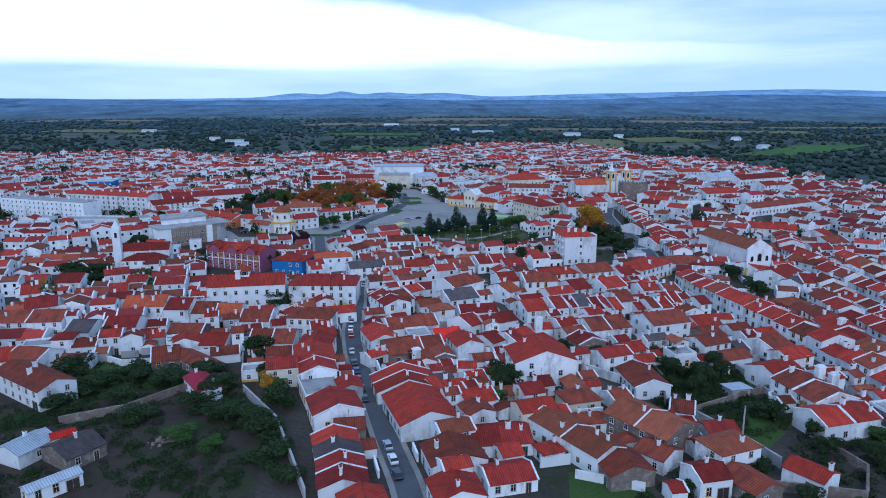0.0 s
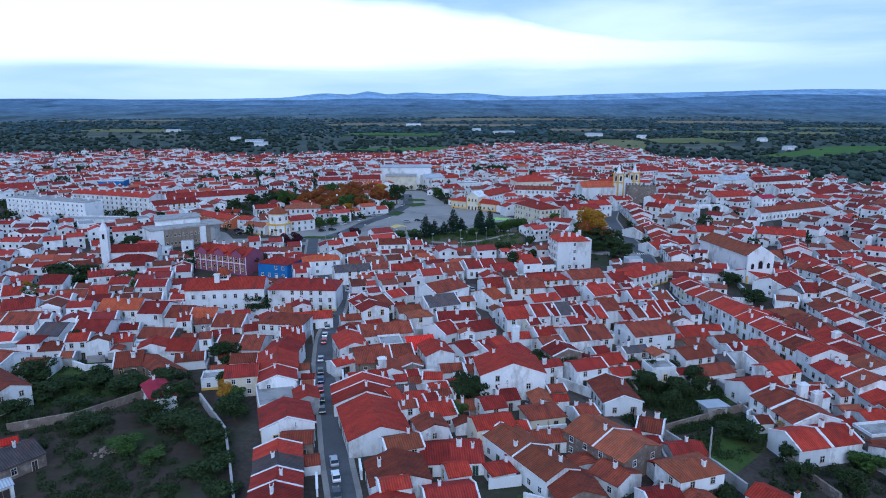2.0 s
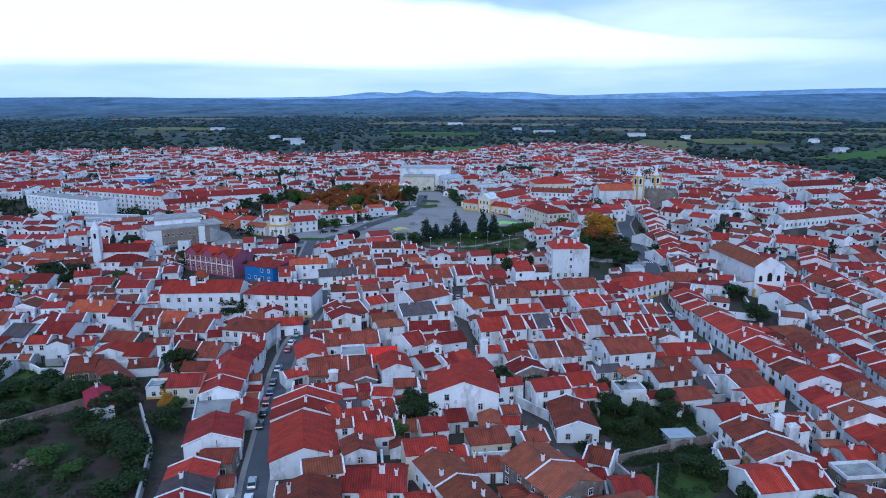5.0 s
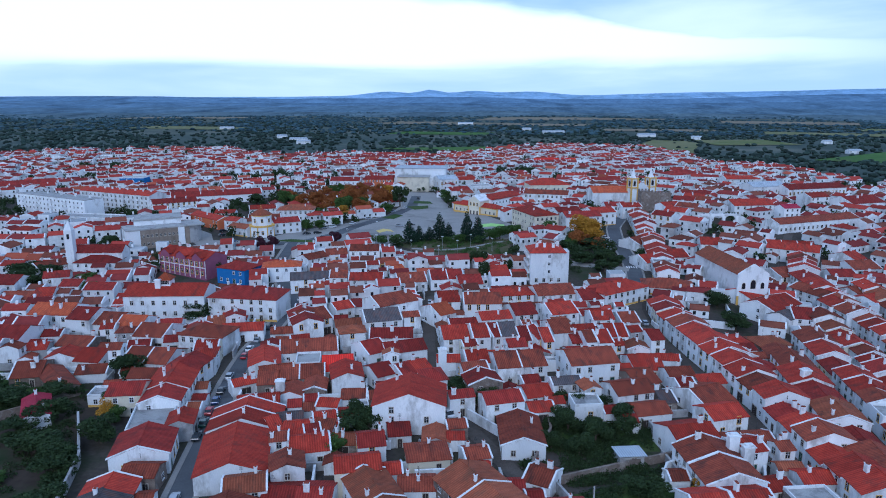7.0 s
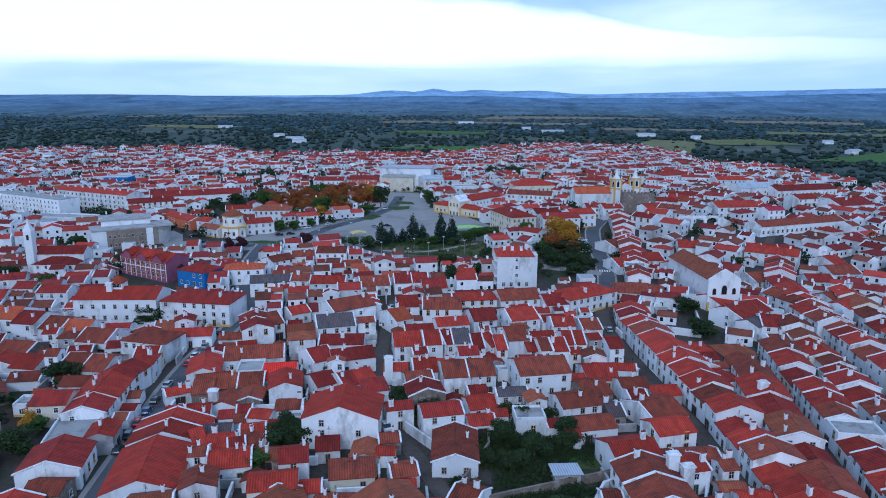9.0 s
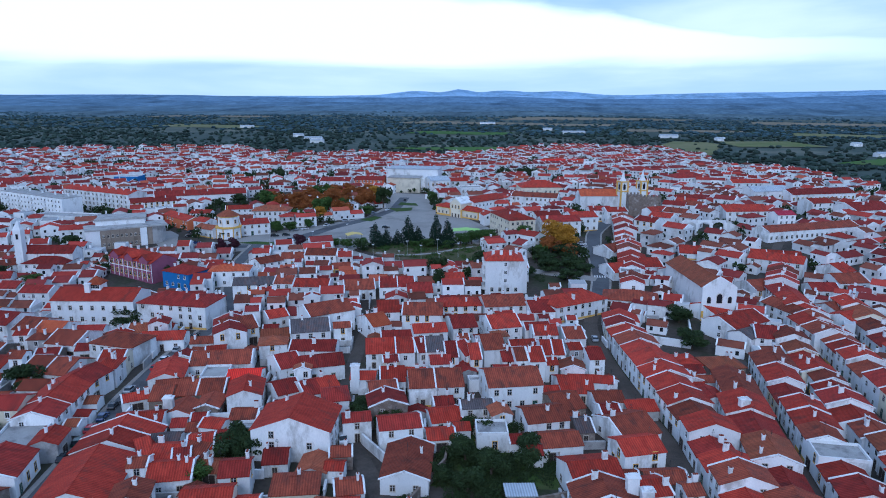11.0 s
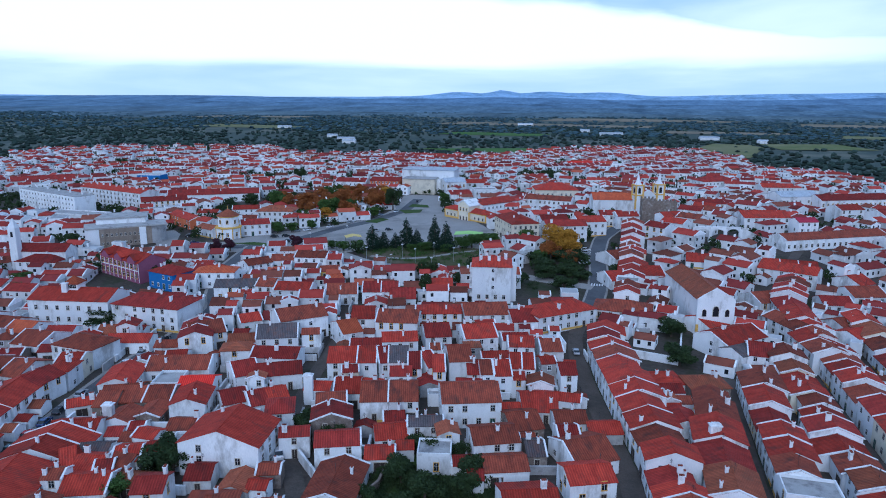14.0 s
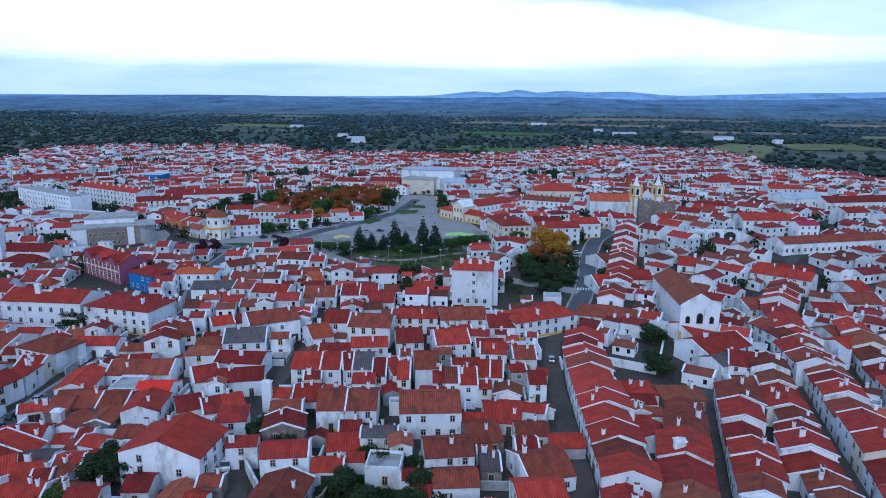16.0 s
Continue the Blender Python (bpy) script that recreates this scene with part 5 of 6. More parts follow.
# ---- garden walls ----
def wall_run(pts, h, mat, label, name="garden_wall"):
    for (x0, y0), (x1, y1) in zip(pts, pts[1:]):
        L, a = math.hypot(x1 - x0, y1 - y0), math.degrees(math.atan2(y1 - y0, x1 - x0))
        w = tagged(new(name, Build().box(-L / 2, L / 2, -0.2, 0.2, -0.3, h - 0.1).box(-L / 2, L / 2, -0.26, 0.26, h - 0.1, h).mesh(name, mat)), label, "wall", "garden walls")
        w.matrix_basis = pose((x0 + x1) / 2, (y0 + y1) / 2, ground_z((x0 + x1) / 2, (y0 + y1) / 2), 0, 0, a)


wall_run([(-92, 149), (-79, 156), (-68, 170)], 2.2, WALL["stone"], "old grey rubble garden wall")
wall_run([(-53, 167), (-40, 149), (-34, 135), (-27, 118)], 2.6, WALL["grey"], "tall weathered garden wall")
wall_run([(61, 152), (68, 138), (71, 130)], 2.6, WALL["grey"], "weathered rendered garden wall")
wall_run([(36, 190), (40, 182), (50, 172)], 2.6, WALL["white"], "whitewashed lane wall with ochre base")
wall_run([(92, 170), (84, 164), (80, 152)], 2.0, WALL["white"], "whitewashed yard wall")
wall_run([(105, 262), (122, 258), (124, 280)], 2.4, WALL["white"], "whitewashed yard wall")
wall_run([(-112, 196), (-94, 186), (-70, 190)], 2.0, WALL["white"], "whitewashed yard wall")
wall_run([(52, 150), (66, 158), (88, 170)], 2.0, WALL["stone"], "old grey rubble garden wall")

wall_run([(64, 122), (82, 118), (88, 128), (84, 142)], 2.2, WALL["stone"], "old grey rubble garden wall")
wall_run([(58, 150), (58, 136), (52, 128)], 2.4, WALL["grey"], "weathered rendered garden wall")
wall_run([(27, 126), (40, 121)], 2.0, WALL["white"], "whitewashed yard wall")
wall_run([(104, 166), (100, 150), (106, 132)], 2.0, WALL["white"], "whitewashed yard wall")
wall_run([(58, 196), (60, 176), (56, 160)], 2.2, WALL["stone"], "old grey rubble garden wall")
wall_run([(80, 196), (84, 178), (92, 172)], 2.4, WALL["grey"], "weathered rendered garden wall")
shd = thing("garden_shed", 76.5, 166.5, 12, 0, "small shed with pale blue-grey sheet roof", "shed")
part("wall", Build().box(-2.6, 2.6, -2.2, 2.2, -0.3, 2.3).mesh("wall", WALL["grey"]), shd)
part("roof", Build().prism([(-2.7, 2.75), (2.7, 2.3), (2.7, 2.42), (-2.7, 2.87)], -3.1, 3.1).mesh("roof", ROOF["w"]), shd)
part("door", DOORS[0], shd, (0.4, -2.2, 0))
# big white cookhouse chimneys
for _x, _y, _h in ((97, 165, 8.6), (99.5, 163, 7.4), (125, 205, 8.2), (146, 178, 8.0), (30, 208, 7.6), (-8, 183, 6.4)):
    bc = thing("large_chimney", _x, _y, 14, 0, "massive whitewashed kitchen chimney with a flat cap", "chimney")
    part("stack", Build().box(-1.1, 1.1, -0.75, 0.75, -0.3, _h).mesh("stack", WALL["white"]), bc)
    part("cap", Build().box(-1.3, 1.3, -0.95, 0.95, _h, _h + 0.22).box(-0.8, 0.8, -0.5, 0.5, _h + 0.22, _h + 0.6).mesh("cap", TRIM), bc)

# ---- trees ----
for _x, _y, _h, _r in ((84, 136, 4, 3), (92, 132, 5, 3.5), (70, 116, 4, 3), (78, 112, 4, 3.2), (94, 120, 5, 4), (66, 128, 3.5, 2.6), (48, 120, 3, 2.5), (56, 112, 4, 3), (88, 112, 4, 3), (62, 180, 5, 3.5), (78, 184, 5.5, 4)):
    tree("oak", _x, _y, _h, _r)
_rg = random.Random(21)
GROVE = [(-122, 470), (-108, 450), (-86, 436), (-64, 428), (-46, 444), (-44, 474), (-52, 516), (-66, 526), (-92, 500)]
_set = []
for _ in range(900):
    _x, _y = _rg.uniform(-124, -42), _rg.uniform(428, 528)
    if len(_set) < 54 and inside(_x, _y, GROVE) and all(math.hypot(_x - a, _y - b) > 6.2 for a, b in _set):
        _set.append((_x, _y))
        tree("green" if _rg.random() < (0.75 if _y + 0.5 * _x < 408 else 0.06) else ("gold" if _x > -56 and _y > 490 else "orange"), _x, _y, _rg.uniform(8, 12.5), _rg.uniform(4.2, 5.8))
tree("oak", -36, 470, 14, 5.5)
tree("gold", -62, 424, 8, 4.5)
for _x, _y, _h, _r in ((-78, 380, 6.5, 4.5), (-70, 382, 6.5, 4.5), (-64, 386, 5.5, 4), (-58, 398, 5, 3.5), (-66, 416, 6, 4.5), (-76, 424, 6, 5), (-38, 440, 6.5, 4.5), (-10, 500, 8, 4.5), (-28, 356, 4, 3.2), (-21, 353, 4.5, 3.6), (-14, 355, 5, 3.8),
                       (36, 373, 7, 5.5), (41, 378, 6.5, 5), (31, 370, 6, 4.5), (44, 386, 5, 4), (16, 362, 4.5, 3.5), (10, 360, 3.5, 3), (26, 362, 4, 3.5), (62, 378, 9, 4.5), (70, 352, 6, 4)):
    tree("green", _x, _y, _h, _r)
for _x, _y, _h, _r in ((-8, 357, 12.5, 4.4), (-4, 361, 9, 4), (6, 366, 15, 4.6), (10, 369, 9, 4), (20, 365, 17, 4.4), (25, 366, 14, 5.2), (1, 364, 8, 3.6)):
    tree("pine", _x, _y, _h, _r)
for _x, _y in ((-76, 335), (-71, 338), (-44, 352)):
    tree("plum", _x, _y, 6, 3.0)
tree("gold", 77, 362, 15.5, 7)
tree("gold", 82, 367, 13, 5.5)
tree("orange", 75, 356, 9, 5)
tree("orange", 83, 352, 7, 4.5)
for _x, _y, _h, _r in ((-103, 178, 6, 6), (-93, 168, 5, 6), (-95, 156, 4.5, 5), (-74, 151, 3.5, 5), (-74, 172, 5, 6), (-59, 165, 6, 5), (-53, 152, 5, 5.5), (-45, 149, 5, 5), (-55, 192, 7, 5), (-41, 143, 4.5, 5), (-41, 158, 6, 5),
                       (-106, 201, 7, 3), (-32, 124, 4, 4), (-37, 132, 4, 5), (-62, 158, 4, 5), (-82, 160, 4, 5), (-85, 176, 5, 6), (-66, 178, 5, 5), (-48, 176, 5, 4), (15, 173, 7, 4), (18, 170, 6, 3.5),
                       (64, 178, 6, 3.6), (70, 174, 6.5, 4), (66, 168, 5, 3.4), (67, 189, 5, 3.2), (60, 170, 4, 2.6), (80, 151, 5, 3.4), (86, 143, 5, 3.6), (77, 154, 4, 4), (44, 190, 5, 4), (36, 194, 5, 4), (42, 197, 5, 4),
                       (140, 278, 5, 5), (131, 287, 4, 3), (121, 280, 6, 5), (122, 258, 6, 5), (165, 348, 6, 7), (172, 347, 6, 7), (-62, 245, 6, 6), (-79, 297, 7, 6), (14, 171, 6, 5), (73, 191, 4, 2.8), (63, 192, 4, 2.6), (77, 178, 5, 3),
                       (-142, 310, 7, 6), (-150, 330, 7, 6), (-108, 300, 7, 6), (-160, 390, 6, 6), (-175, 410, 6, 5), (-230, 395, 6, 6), (-136, 470, 7, 7), (-120, 480, 7, 6), (-150, 490, 7, 7), (-110, 470, 7, 6),
                       (-150, 270, 8, 6), (-146, 280, 7, 6), (-156, 276, 8, 6), (-143, 266, 7, 5), (-154, 284, 7, 6), (74, 340, 5, 6), (82, 352, 6, 6), (76, 364, 6, 6), (70, 350, 5, 5), (84, 318, 5, 5), (90, 330, 4, 4), (66, 318, 5, 5), (76, 330, 5, 5), (44, 312, 6, 3), (30, 316, 8, 4), (34, 300, 8, 3), (84, 336, 5, 5)):
    tree("oak", _x, _y, _h, _r)
for _x, _y, _h, _r in ((13, 159, 5, 3.5), (-44, 168, 4, 3), (-104, 236, 7, 4), (-114, 260, 7, 5), (-124, 274, 6, 5), (127, 306, 4, 4), (-150, 250, 7, 6), (-60, 142, 3, 4), (-52, 138, 2.5, 3.5), (100, 140, 4, 4), (56, 311, 4, 3), (60, 350, 6, 4), (72, 365, 7, 4)):
    tree("green", _x, _y, _h, _r)
for _x, _y in ((-47, 170), (-118, 268), (-160, 262), (90, 155)):
    tree("gold", _x, _y, 5, 3)

# ---- cars ----
for _k, _x, _y, _r in (("dark", -9.6, 126.4, 107), ("white", -11.0, 132.5, 107), ("silver", -12.6, 138.5, 107), ("dark", -20.6, 163, 105), ("green", -22.2, 169.5, 105), ("red", -23.8, 175.6, 105), ("blue", -25.0, 181.6, 105), ("dark", -26.4, 187.6, 103),
                       ("silver", -28.4, 197, 101), ("red", -30.6, 212, 98), ("white", -31.6, 218, 97), ("silver", -32.4, 226, 96), ("dark", -33.6, 238, 95), ("white", -31, 279, 10), ("white", 17.2, 254, 98), ("white", 16.9, 262.8, 98), ("silver", 16.4, 271, 98),
                       ("red", 38, 171.5, 120), ("silver", 32, 169.5, 60), ("silver", 92.6, 259.6, 100), ("white", 103.6, 199, 103), ("white", 89, 376, 10), ("silver", 89.2, 371, 10), ("dark", 89.4, 366, 10), ("silver", 89.4, 360, 10), ("white", 89.2, 354, 10),
                       ("dark", -113, 372, 60), ("dark", -108, 361, 40), ("white", -58, 392, 60), ("silver", -62, 388, 60), ("dark", -61, 374, 30), ("dark", -66, 371, 30), ("white", -50, 404, 70), ("dark", -54, 363, 15), ("silver", -44.5, 420, 60), ("dark", -48, 366, 15),
                       ("blue", -96, 347, 35), ("dark", -84, 344, 20), ("silver", -36, 448, 80), ("white", -31, 462, 80), ("dark", -30, 505, 95), ("silver", -46, 432, 60), ("dark", 40, 392, 20), ("white", -32, 268, 10), ("silver", -22, 400, 20), ("dark", -16, 404, 20)):
    car(_k, _x, _y, _r)
van = copy_thing(CARS["white"], pose(35, 182.5, 0.06, 0, 0, 118))
van.matrix_basis = pose(35, 182.5, 0.06, 0, 0, 118) @ Matrix.Diagonal((1.25, 1.12, 1.45, 1))
van.name = "van"
tagged(van, "white delivery van parked in the cobbled lane", "van")

# ---- street lamps in the park ----
_b = Build().ring(6, 0.09, 0, 0.05, 6.2).box(-0.5, 0.5, -0.12, 0.12, 6.1, 6.25)
LAMP = _b.mesh("post", mottled("galvanised_steel", (0.35, 0.36, 0.37), (0.45, 0.46, 0.47), None, 2, 9, 0.5, metal=0.5))
HEAD = Build().box(-0.5, 0.5, -0.2, 0.2, 6.25, 6.45).mesh("lamp_head", TRIM)
for _x, _y in ((-3.3, 336.9), (11, 328), (10.2, 346), (18.2, 339.3), (23.2, 352), (28.9, 327), (-10.5, 325), (34, 345), (-22, 346), (-40, 358), (-30, 380), (-60, 352)):
    lp = thing("street_lamp", _x, _y, 20, 0, "slim grey street lamp with a white head", "street lamp", "park lamps")
    part("post", LAMP, lp)
    part("lamp_head", HEAD, lp)

# park paths and the road along it
road("park_road", [(-64, 347), (-42, 350), (-24, 350), (-4, 336), (16, 330), (42, 332), (64, 331), (80, 326), (96, 322)], 6.0, PAVING, "pale paved street along the park", 0.07)
road("square_road", [(-140, 300), (-118, 322), (-96, 340), (-62, 350), (-52, 372), (-46, 400), (-34, 430), (-28, 470), (-34, 520)], 7.0, ASPHALT, "asphalt road across the town square", 0.075)
road("park_path", [(-6, 346), (10, 344), (22, 350), (32, 362), (40, 368)], 2.2, PAVING, "curving pale footpath through the park", 0.12)
for _a in (0, 1, 2, 3, 4):
    _o = tagged(new("zebra_stripe", Build().box(-2.0, 2.0, -0.25, 0.25, 0, 0.004).mesh("zebra_stripe", LINE)), "white painted crossing stripe on asphalt", "road marking", "crossing stripes", "structure")
    _o.matrix_basis = pose(94 + 1.0 * _a, 326, 0.17 + ground_z(96, 326), 0, 0, 90)

# green sunshade on the square and a power pole in the yards
for _g, _p in enumerate(([(-38, 425), (-30, 423), (-27, 436), (-33, 440)], [(-32, 470), (-24, 458), (-16, 464), (-18, 476)], [(-30, 484), (-16, 484), (-20, 494), (-31, 496)], [(-80, 352), (-56, 352), (-52, 357), (-70, 358)])):
    sheet("grass_island", _p, 0.16, GRASS, "small green lawn set in the paving", "lawn")
sh = thing("sunshade", -24, 373, 30, 0, "pale yellow fabric canopy over cafe seats", "canopy")
part("canopy", Build().prism([(-4, 2.6), (0, 3.3), (4, 2.6), (4, 2.7), (0, 3.45), (-4, 2.7)], -3, 3, "y").mesh("canopy", mottled("pale_yellow_fabric", (0.55, 0.42, 0.14), (0.66, 0.52, 0.2), None, 0.4, 3)), sh)
for _x in (-3.8, 3.8):
    part("pole", Build().box(-0.06, 0.06, -0.06, 0.06, 0, 2.7).mesh("pole", IRON), sh, (_x, 0, 0))
sh = thing("sunshade", 30.5, 391, 8, 0, "pale green fabric sunshade over a play area", "canopy")
part("canopy", Build().prism([(-7, 3.0), (0, 3.6), (7, 3.0), (7, 3.1), (0, 3.75), (-7, 3.1)], -4, 4, "y").mesh("canopy", mottled("pale_green_fabric", (0.32, 0.55, 0.16), (0.42, 0.66, 0.22), None, 0.4, 3)), sh)
for _x in (-6.8, 6.8):
    for _y in (-3.8, 3.8):
        part("pole", Build().box(-0.06, 0.06, -0.06, 0.06, 0, 3.05).mesh("pole", IRON), sh, (_x, _y, 0))
pw = thing("power_pole", 67, 140, 20, 0, "grey concrete power pole with crossarms among the yards", "pole")
part("mast", Build().box(-0.16, 0.16, -0.16, 0.16, -0.3, 9.5, 0, 0.05).mesh("mast", WALL["grey"]), pw)
for _z in (8.2, 9.1):
    part("crossarm", Build().box(-1.1, 1.1, -0.06, 0.06, _z, _z + 0.12).mesh("crossarm", IRON), pw)
# old cart and rubble heap in the tilled plot
ct2 = thing("rubble_heap", -64, 141, 15, 0, "heap of pale rubble and scrap on bare soil", "rubble")
_rg = random.Random(5)
_b = Build()
for _i in range(40):
    _u, _v, _s = _rg.gauss(0, 1.6), _rg.gauss(0, 0.8), _rg.uniform(0.15, 0.5)
    _b.box(_u - _s, _u + _s, _v - _s, _v + _s * 0.7, 0, _s * 1.3, 0, _s * 0.25)
part("stones", _b.mesh("stones", WALL["stone"]), ct2)

# ---- the rest of the town ----
GREEN = [PLAZA, PARK, [(16, 92), (42, 92), (42, 136), (20, 128)], [(66, 300), (102, 306), (106, 440), (70, 425)], [(-97, 229), (-50, 234), (-50, 246), (-97, 240)], [(44, 284), (78, 288), (74, 299), (44, 296)], [(-152, 328), (-104, 334), (-104, 346), (-152, 342)], [(118, 266), (142, 268), (140, 286), (118, 284)], [(-162, 260), (-138, 264), (-138, 292), (-162, 290)], [(-108, 272), (-58, 268), (-60, 282), (-100, 290)], [(-150, 455), (-105, 455), (-105, 500), (-150, 500)], [(-137.3, 79.2), (-33, 79.2), (-55.4, 187.4), (-81.8, 195.4), (-121.4, 184.8)], [(62, 79.2), (106, 79.2), (100, 150), (66, 166)], [(-303.6, 396), (-198, 396), (-171.6, 435.6), (-303.6, 435.6)],
         [(73.9, 126.7), (87.1, 176.9), (66, 187.4), (52.8, 158.4)], [(110.9, 245.5), (132, 245.5), (129.4, 274.6), (105.6, 269.3)]]
rt = random.Random(7)


def open_land(x, y):
    return any(inside(x, y, g) for g in GREEN)


wallsB, roofsB, windB = Build(), {c: Build() for c in "rdobc"}, Build()
FARGREEN = []


def far_house(px, py, rot, L, W, eave, col, hip=False):
    """One of the many houses far off, joined into a few meshes."""
    take(px, py, rot, L - 0.3, W - 0.3)
    m = pose(px, py, ground_z(px, py), 0, 0, rot)
    rise = W / 2 * SLOPE

    def put(dst, src):
        dst.add([tuple(m @ Vector(v)) for v in src.v], src.f)
    if col == "c":
        put(wallsB, Build().box(-L / 2, L / 2, -W / 2, W / 2, -2, eave + 0.5))
        put(roofsB["c"], Build().box(-L / 2 + 0.3, L / 2 - 0.3, -W / 2 + 0.3, W / 2 - 0.3, eave + 0.45, eave + 0.55))
    elif hip:
        put(wallsB, Build().box(-L / 2, L / 2, -W / 2, W / 2, -2, eave))
        put(roofsB[col], hip_roof(L, W, eave, rise))
    else:
        put(wallsB, gable_walls(L, W, eave, rise, -2))
        put(roofsB[col], gable_roof(L, W, eave, rise, 0.25))
        if rt.random() < 0.6:
            for e in ((-1, 1) if rt.random() < 0.5 else (1,)):
                a, c = sorted((e * (L / 2 + 0.16), e * (L / 2 - 0.3)))
                put(wallsB, Build().prism([(-W / 2 - 0.3, eave - 0.1), (W / 2 + 0.3, eave - 0.1), (W / 2 + 0.3, eave + 0.28), (0, eave + rise + 0.42), (-W / 2 - 0.3, eave + 0.28)], a, c))
    w = Build()
    for f in range(2 if eave > 4.5 else 1):
        for n, D, turn in ((max(1, int(L / 3)), W, 0), (max(1, int(W / 3.4)), L, 1)):
            span = L if not turn else W
            for k in range(n):
                u = (k + 0.5 - n / 2) * span / n
                for e in ((-1,) if not turn else (-1, 1)):
                    a, b, lo, hi = u - 0.5, u + 0.5, e * D / 2 - 0.05, e * D / 2 + 0.05
                    if rt.random() < 0.8:
                        w.box(*((a, b, lo, hi) if not turn else (lo, hi, a, b)), 0.9 + 2.9 * f, 2.2 + 2.9 * f)
    put(windB, w)
    if rt.random() < 0.6:
        u = rt.uniform(-0.4, 0.4) * L
        put(wallsB, Build().box(u - 0.4, u + 0.4, -0.4, 0.4, eave + rise - 0.4, eave + rise + 1.2))


def clear_of_green(px, py, L, W):
    r = 0.4 * min(L, W)
    return not any(open_land(px + a, py + b) for a, b in ((0, 0), (r, 0), (-r, 0), (0, r), (0, -r)))


# rows of alike houses on the new estates at the far edge
for (xa, ya), (xb, yb), _col in (((104, 762), (158, 818), "d"), ((122, 697), (182, 734), "d"), ((60, 905), (142, 976), "d"), ((181, 925), (196, 800), "d"), ((206, 812), (228, 768), "d"), ((40, 965), (100, 1040), "r"), ((120, 1000), (180, 1060), "d"), ((100, 860), (160, 900), "r"), ((250, 740), (300, 748), "r"), ((-250, 700), (-180, 690), "r"), ((-180, 780), (-110, 800), "d"), ((-330, 640), (-270, 660), "d"), ((-140, 850), (-60, 830), "r"), ((30, 730), (80, 770), "d"), ((-60, 700), (0, 720), "r")):
    _d, _a = math.hypot(xb - xa, yb - ya), math.degrees(math.atan2(yb - ya, xb - xa))
    _n = max(2, round(_d / 7.5))
    for _i in range(_n):
        _u = (_i + 0.5) / _n
        far_house(xa + (xb - xa) * _u, ya + (yb - ya) * _u, _a, _d / _n, 9.5, 6.0 + 0.25 * (_i % 3), _col)
# quarters, each with its own lie of streets
_seeds = []
for _ in range(3000):
    q = (rt.uniform(-650, 420), rt.uniform(300, 1110))
    if len(_seeds) < 62 and all(math.hypot(q[0] - a[0], q[1] - a[1]) > 78 for a in _seeds):
        _seeds.append((*q, 12 + 26 * math.sin(q[0] * 0.009 + q[1] * 0.006) + rt.uniform(-16, 16) - (34 if q[0] > 92 and q[1] < 560 else 0)))
_sx, _sy = np.array([q[0] for q in _seeds]), np.array([q[1] for q in _seeds])
count = 0
for _k, (sx, sy, ang) in enumerate(_seeds):
    ca, sa = math.cos(radians(ang)), math.sin(radians(ang))
    v = -130.0
    line = 0
    near = sy < 480
    while v < 130:
        u = -130.0 + rt.uniform(0, 8)
        while u < 130:
            L, W = rt.uniform(6.5, 12.5), rt.uniform(6.5, 9.0)
            px, py = sx + (u + L / 2) * ca - v * sa + rt.uniform(-0.8, 0.8), sy + (u + L / 2) * sa + v * ca + rt.uniform(-1.2, 1.2)
            u += L + (rt.uniform(2, 9) if rt.random() < 0.3 else 0.1)
            if py < 326 or not inside(px, py, TOWN) or int(np.argmin((_sx - px) ** 2 + (_sy - py) ** 2)) != _k:
                continue
            lush = noise.noise(Vector((px * 0.012, py * 0.012, 7.0)))
            if not clear_of_green(px, py, L, W) or rt.random() < (0.05 if near else 0.14) or lush > 0.42:
                FARGREEN.append((px, py))
                continue
            rot = ang + (90 if rt.random() < 0.27 else 0) + rt.uniform(-4, 4)
            if not free(px, py, rot, L, W, -0.7):
                L, W = L * 0.66, W * 0.7
                if not free(px, py, rot, L, W, -0.6):
                    continue
            eave = rt.choice((3.0, 3.4, 3.8, 5.6, 6.0, 6.2, 6.4))
            col = rt.choice("rrddddbbbb" if px > 80 and py < 560 else "rrrrddddobc")
            far_house(px, py, rot, L, W, eave, col, rt.random() < 0.1)
        v += (11.5, 15.5)[line % 2] if near else (13.0, 20.0)[line % 2]
        line += 1
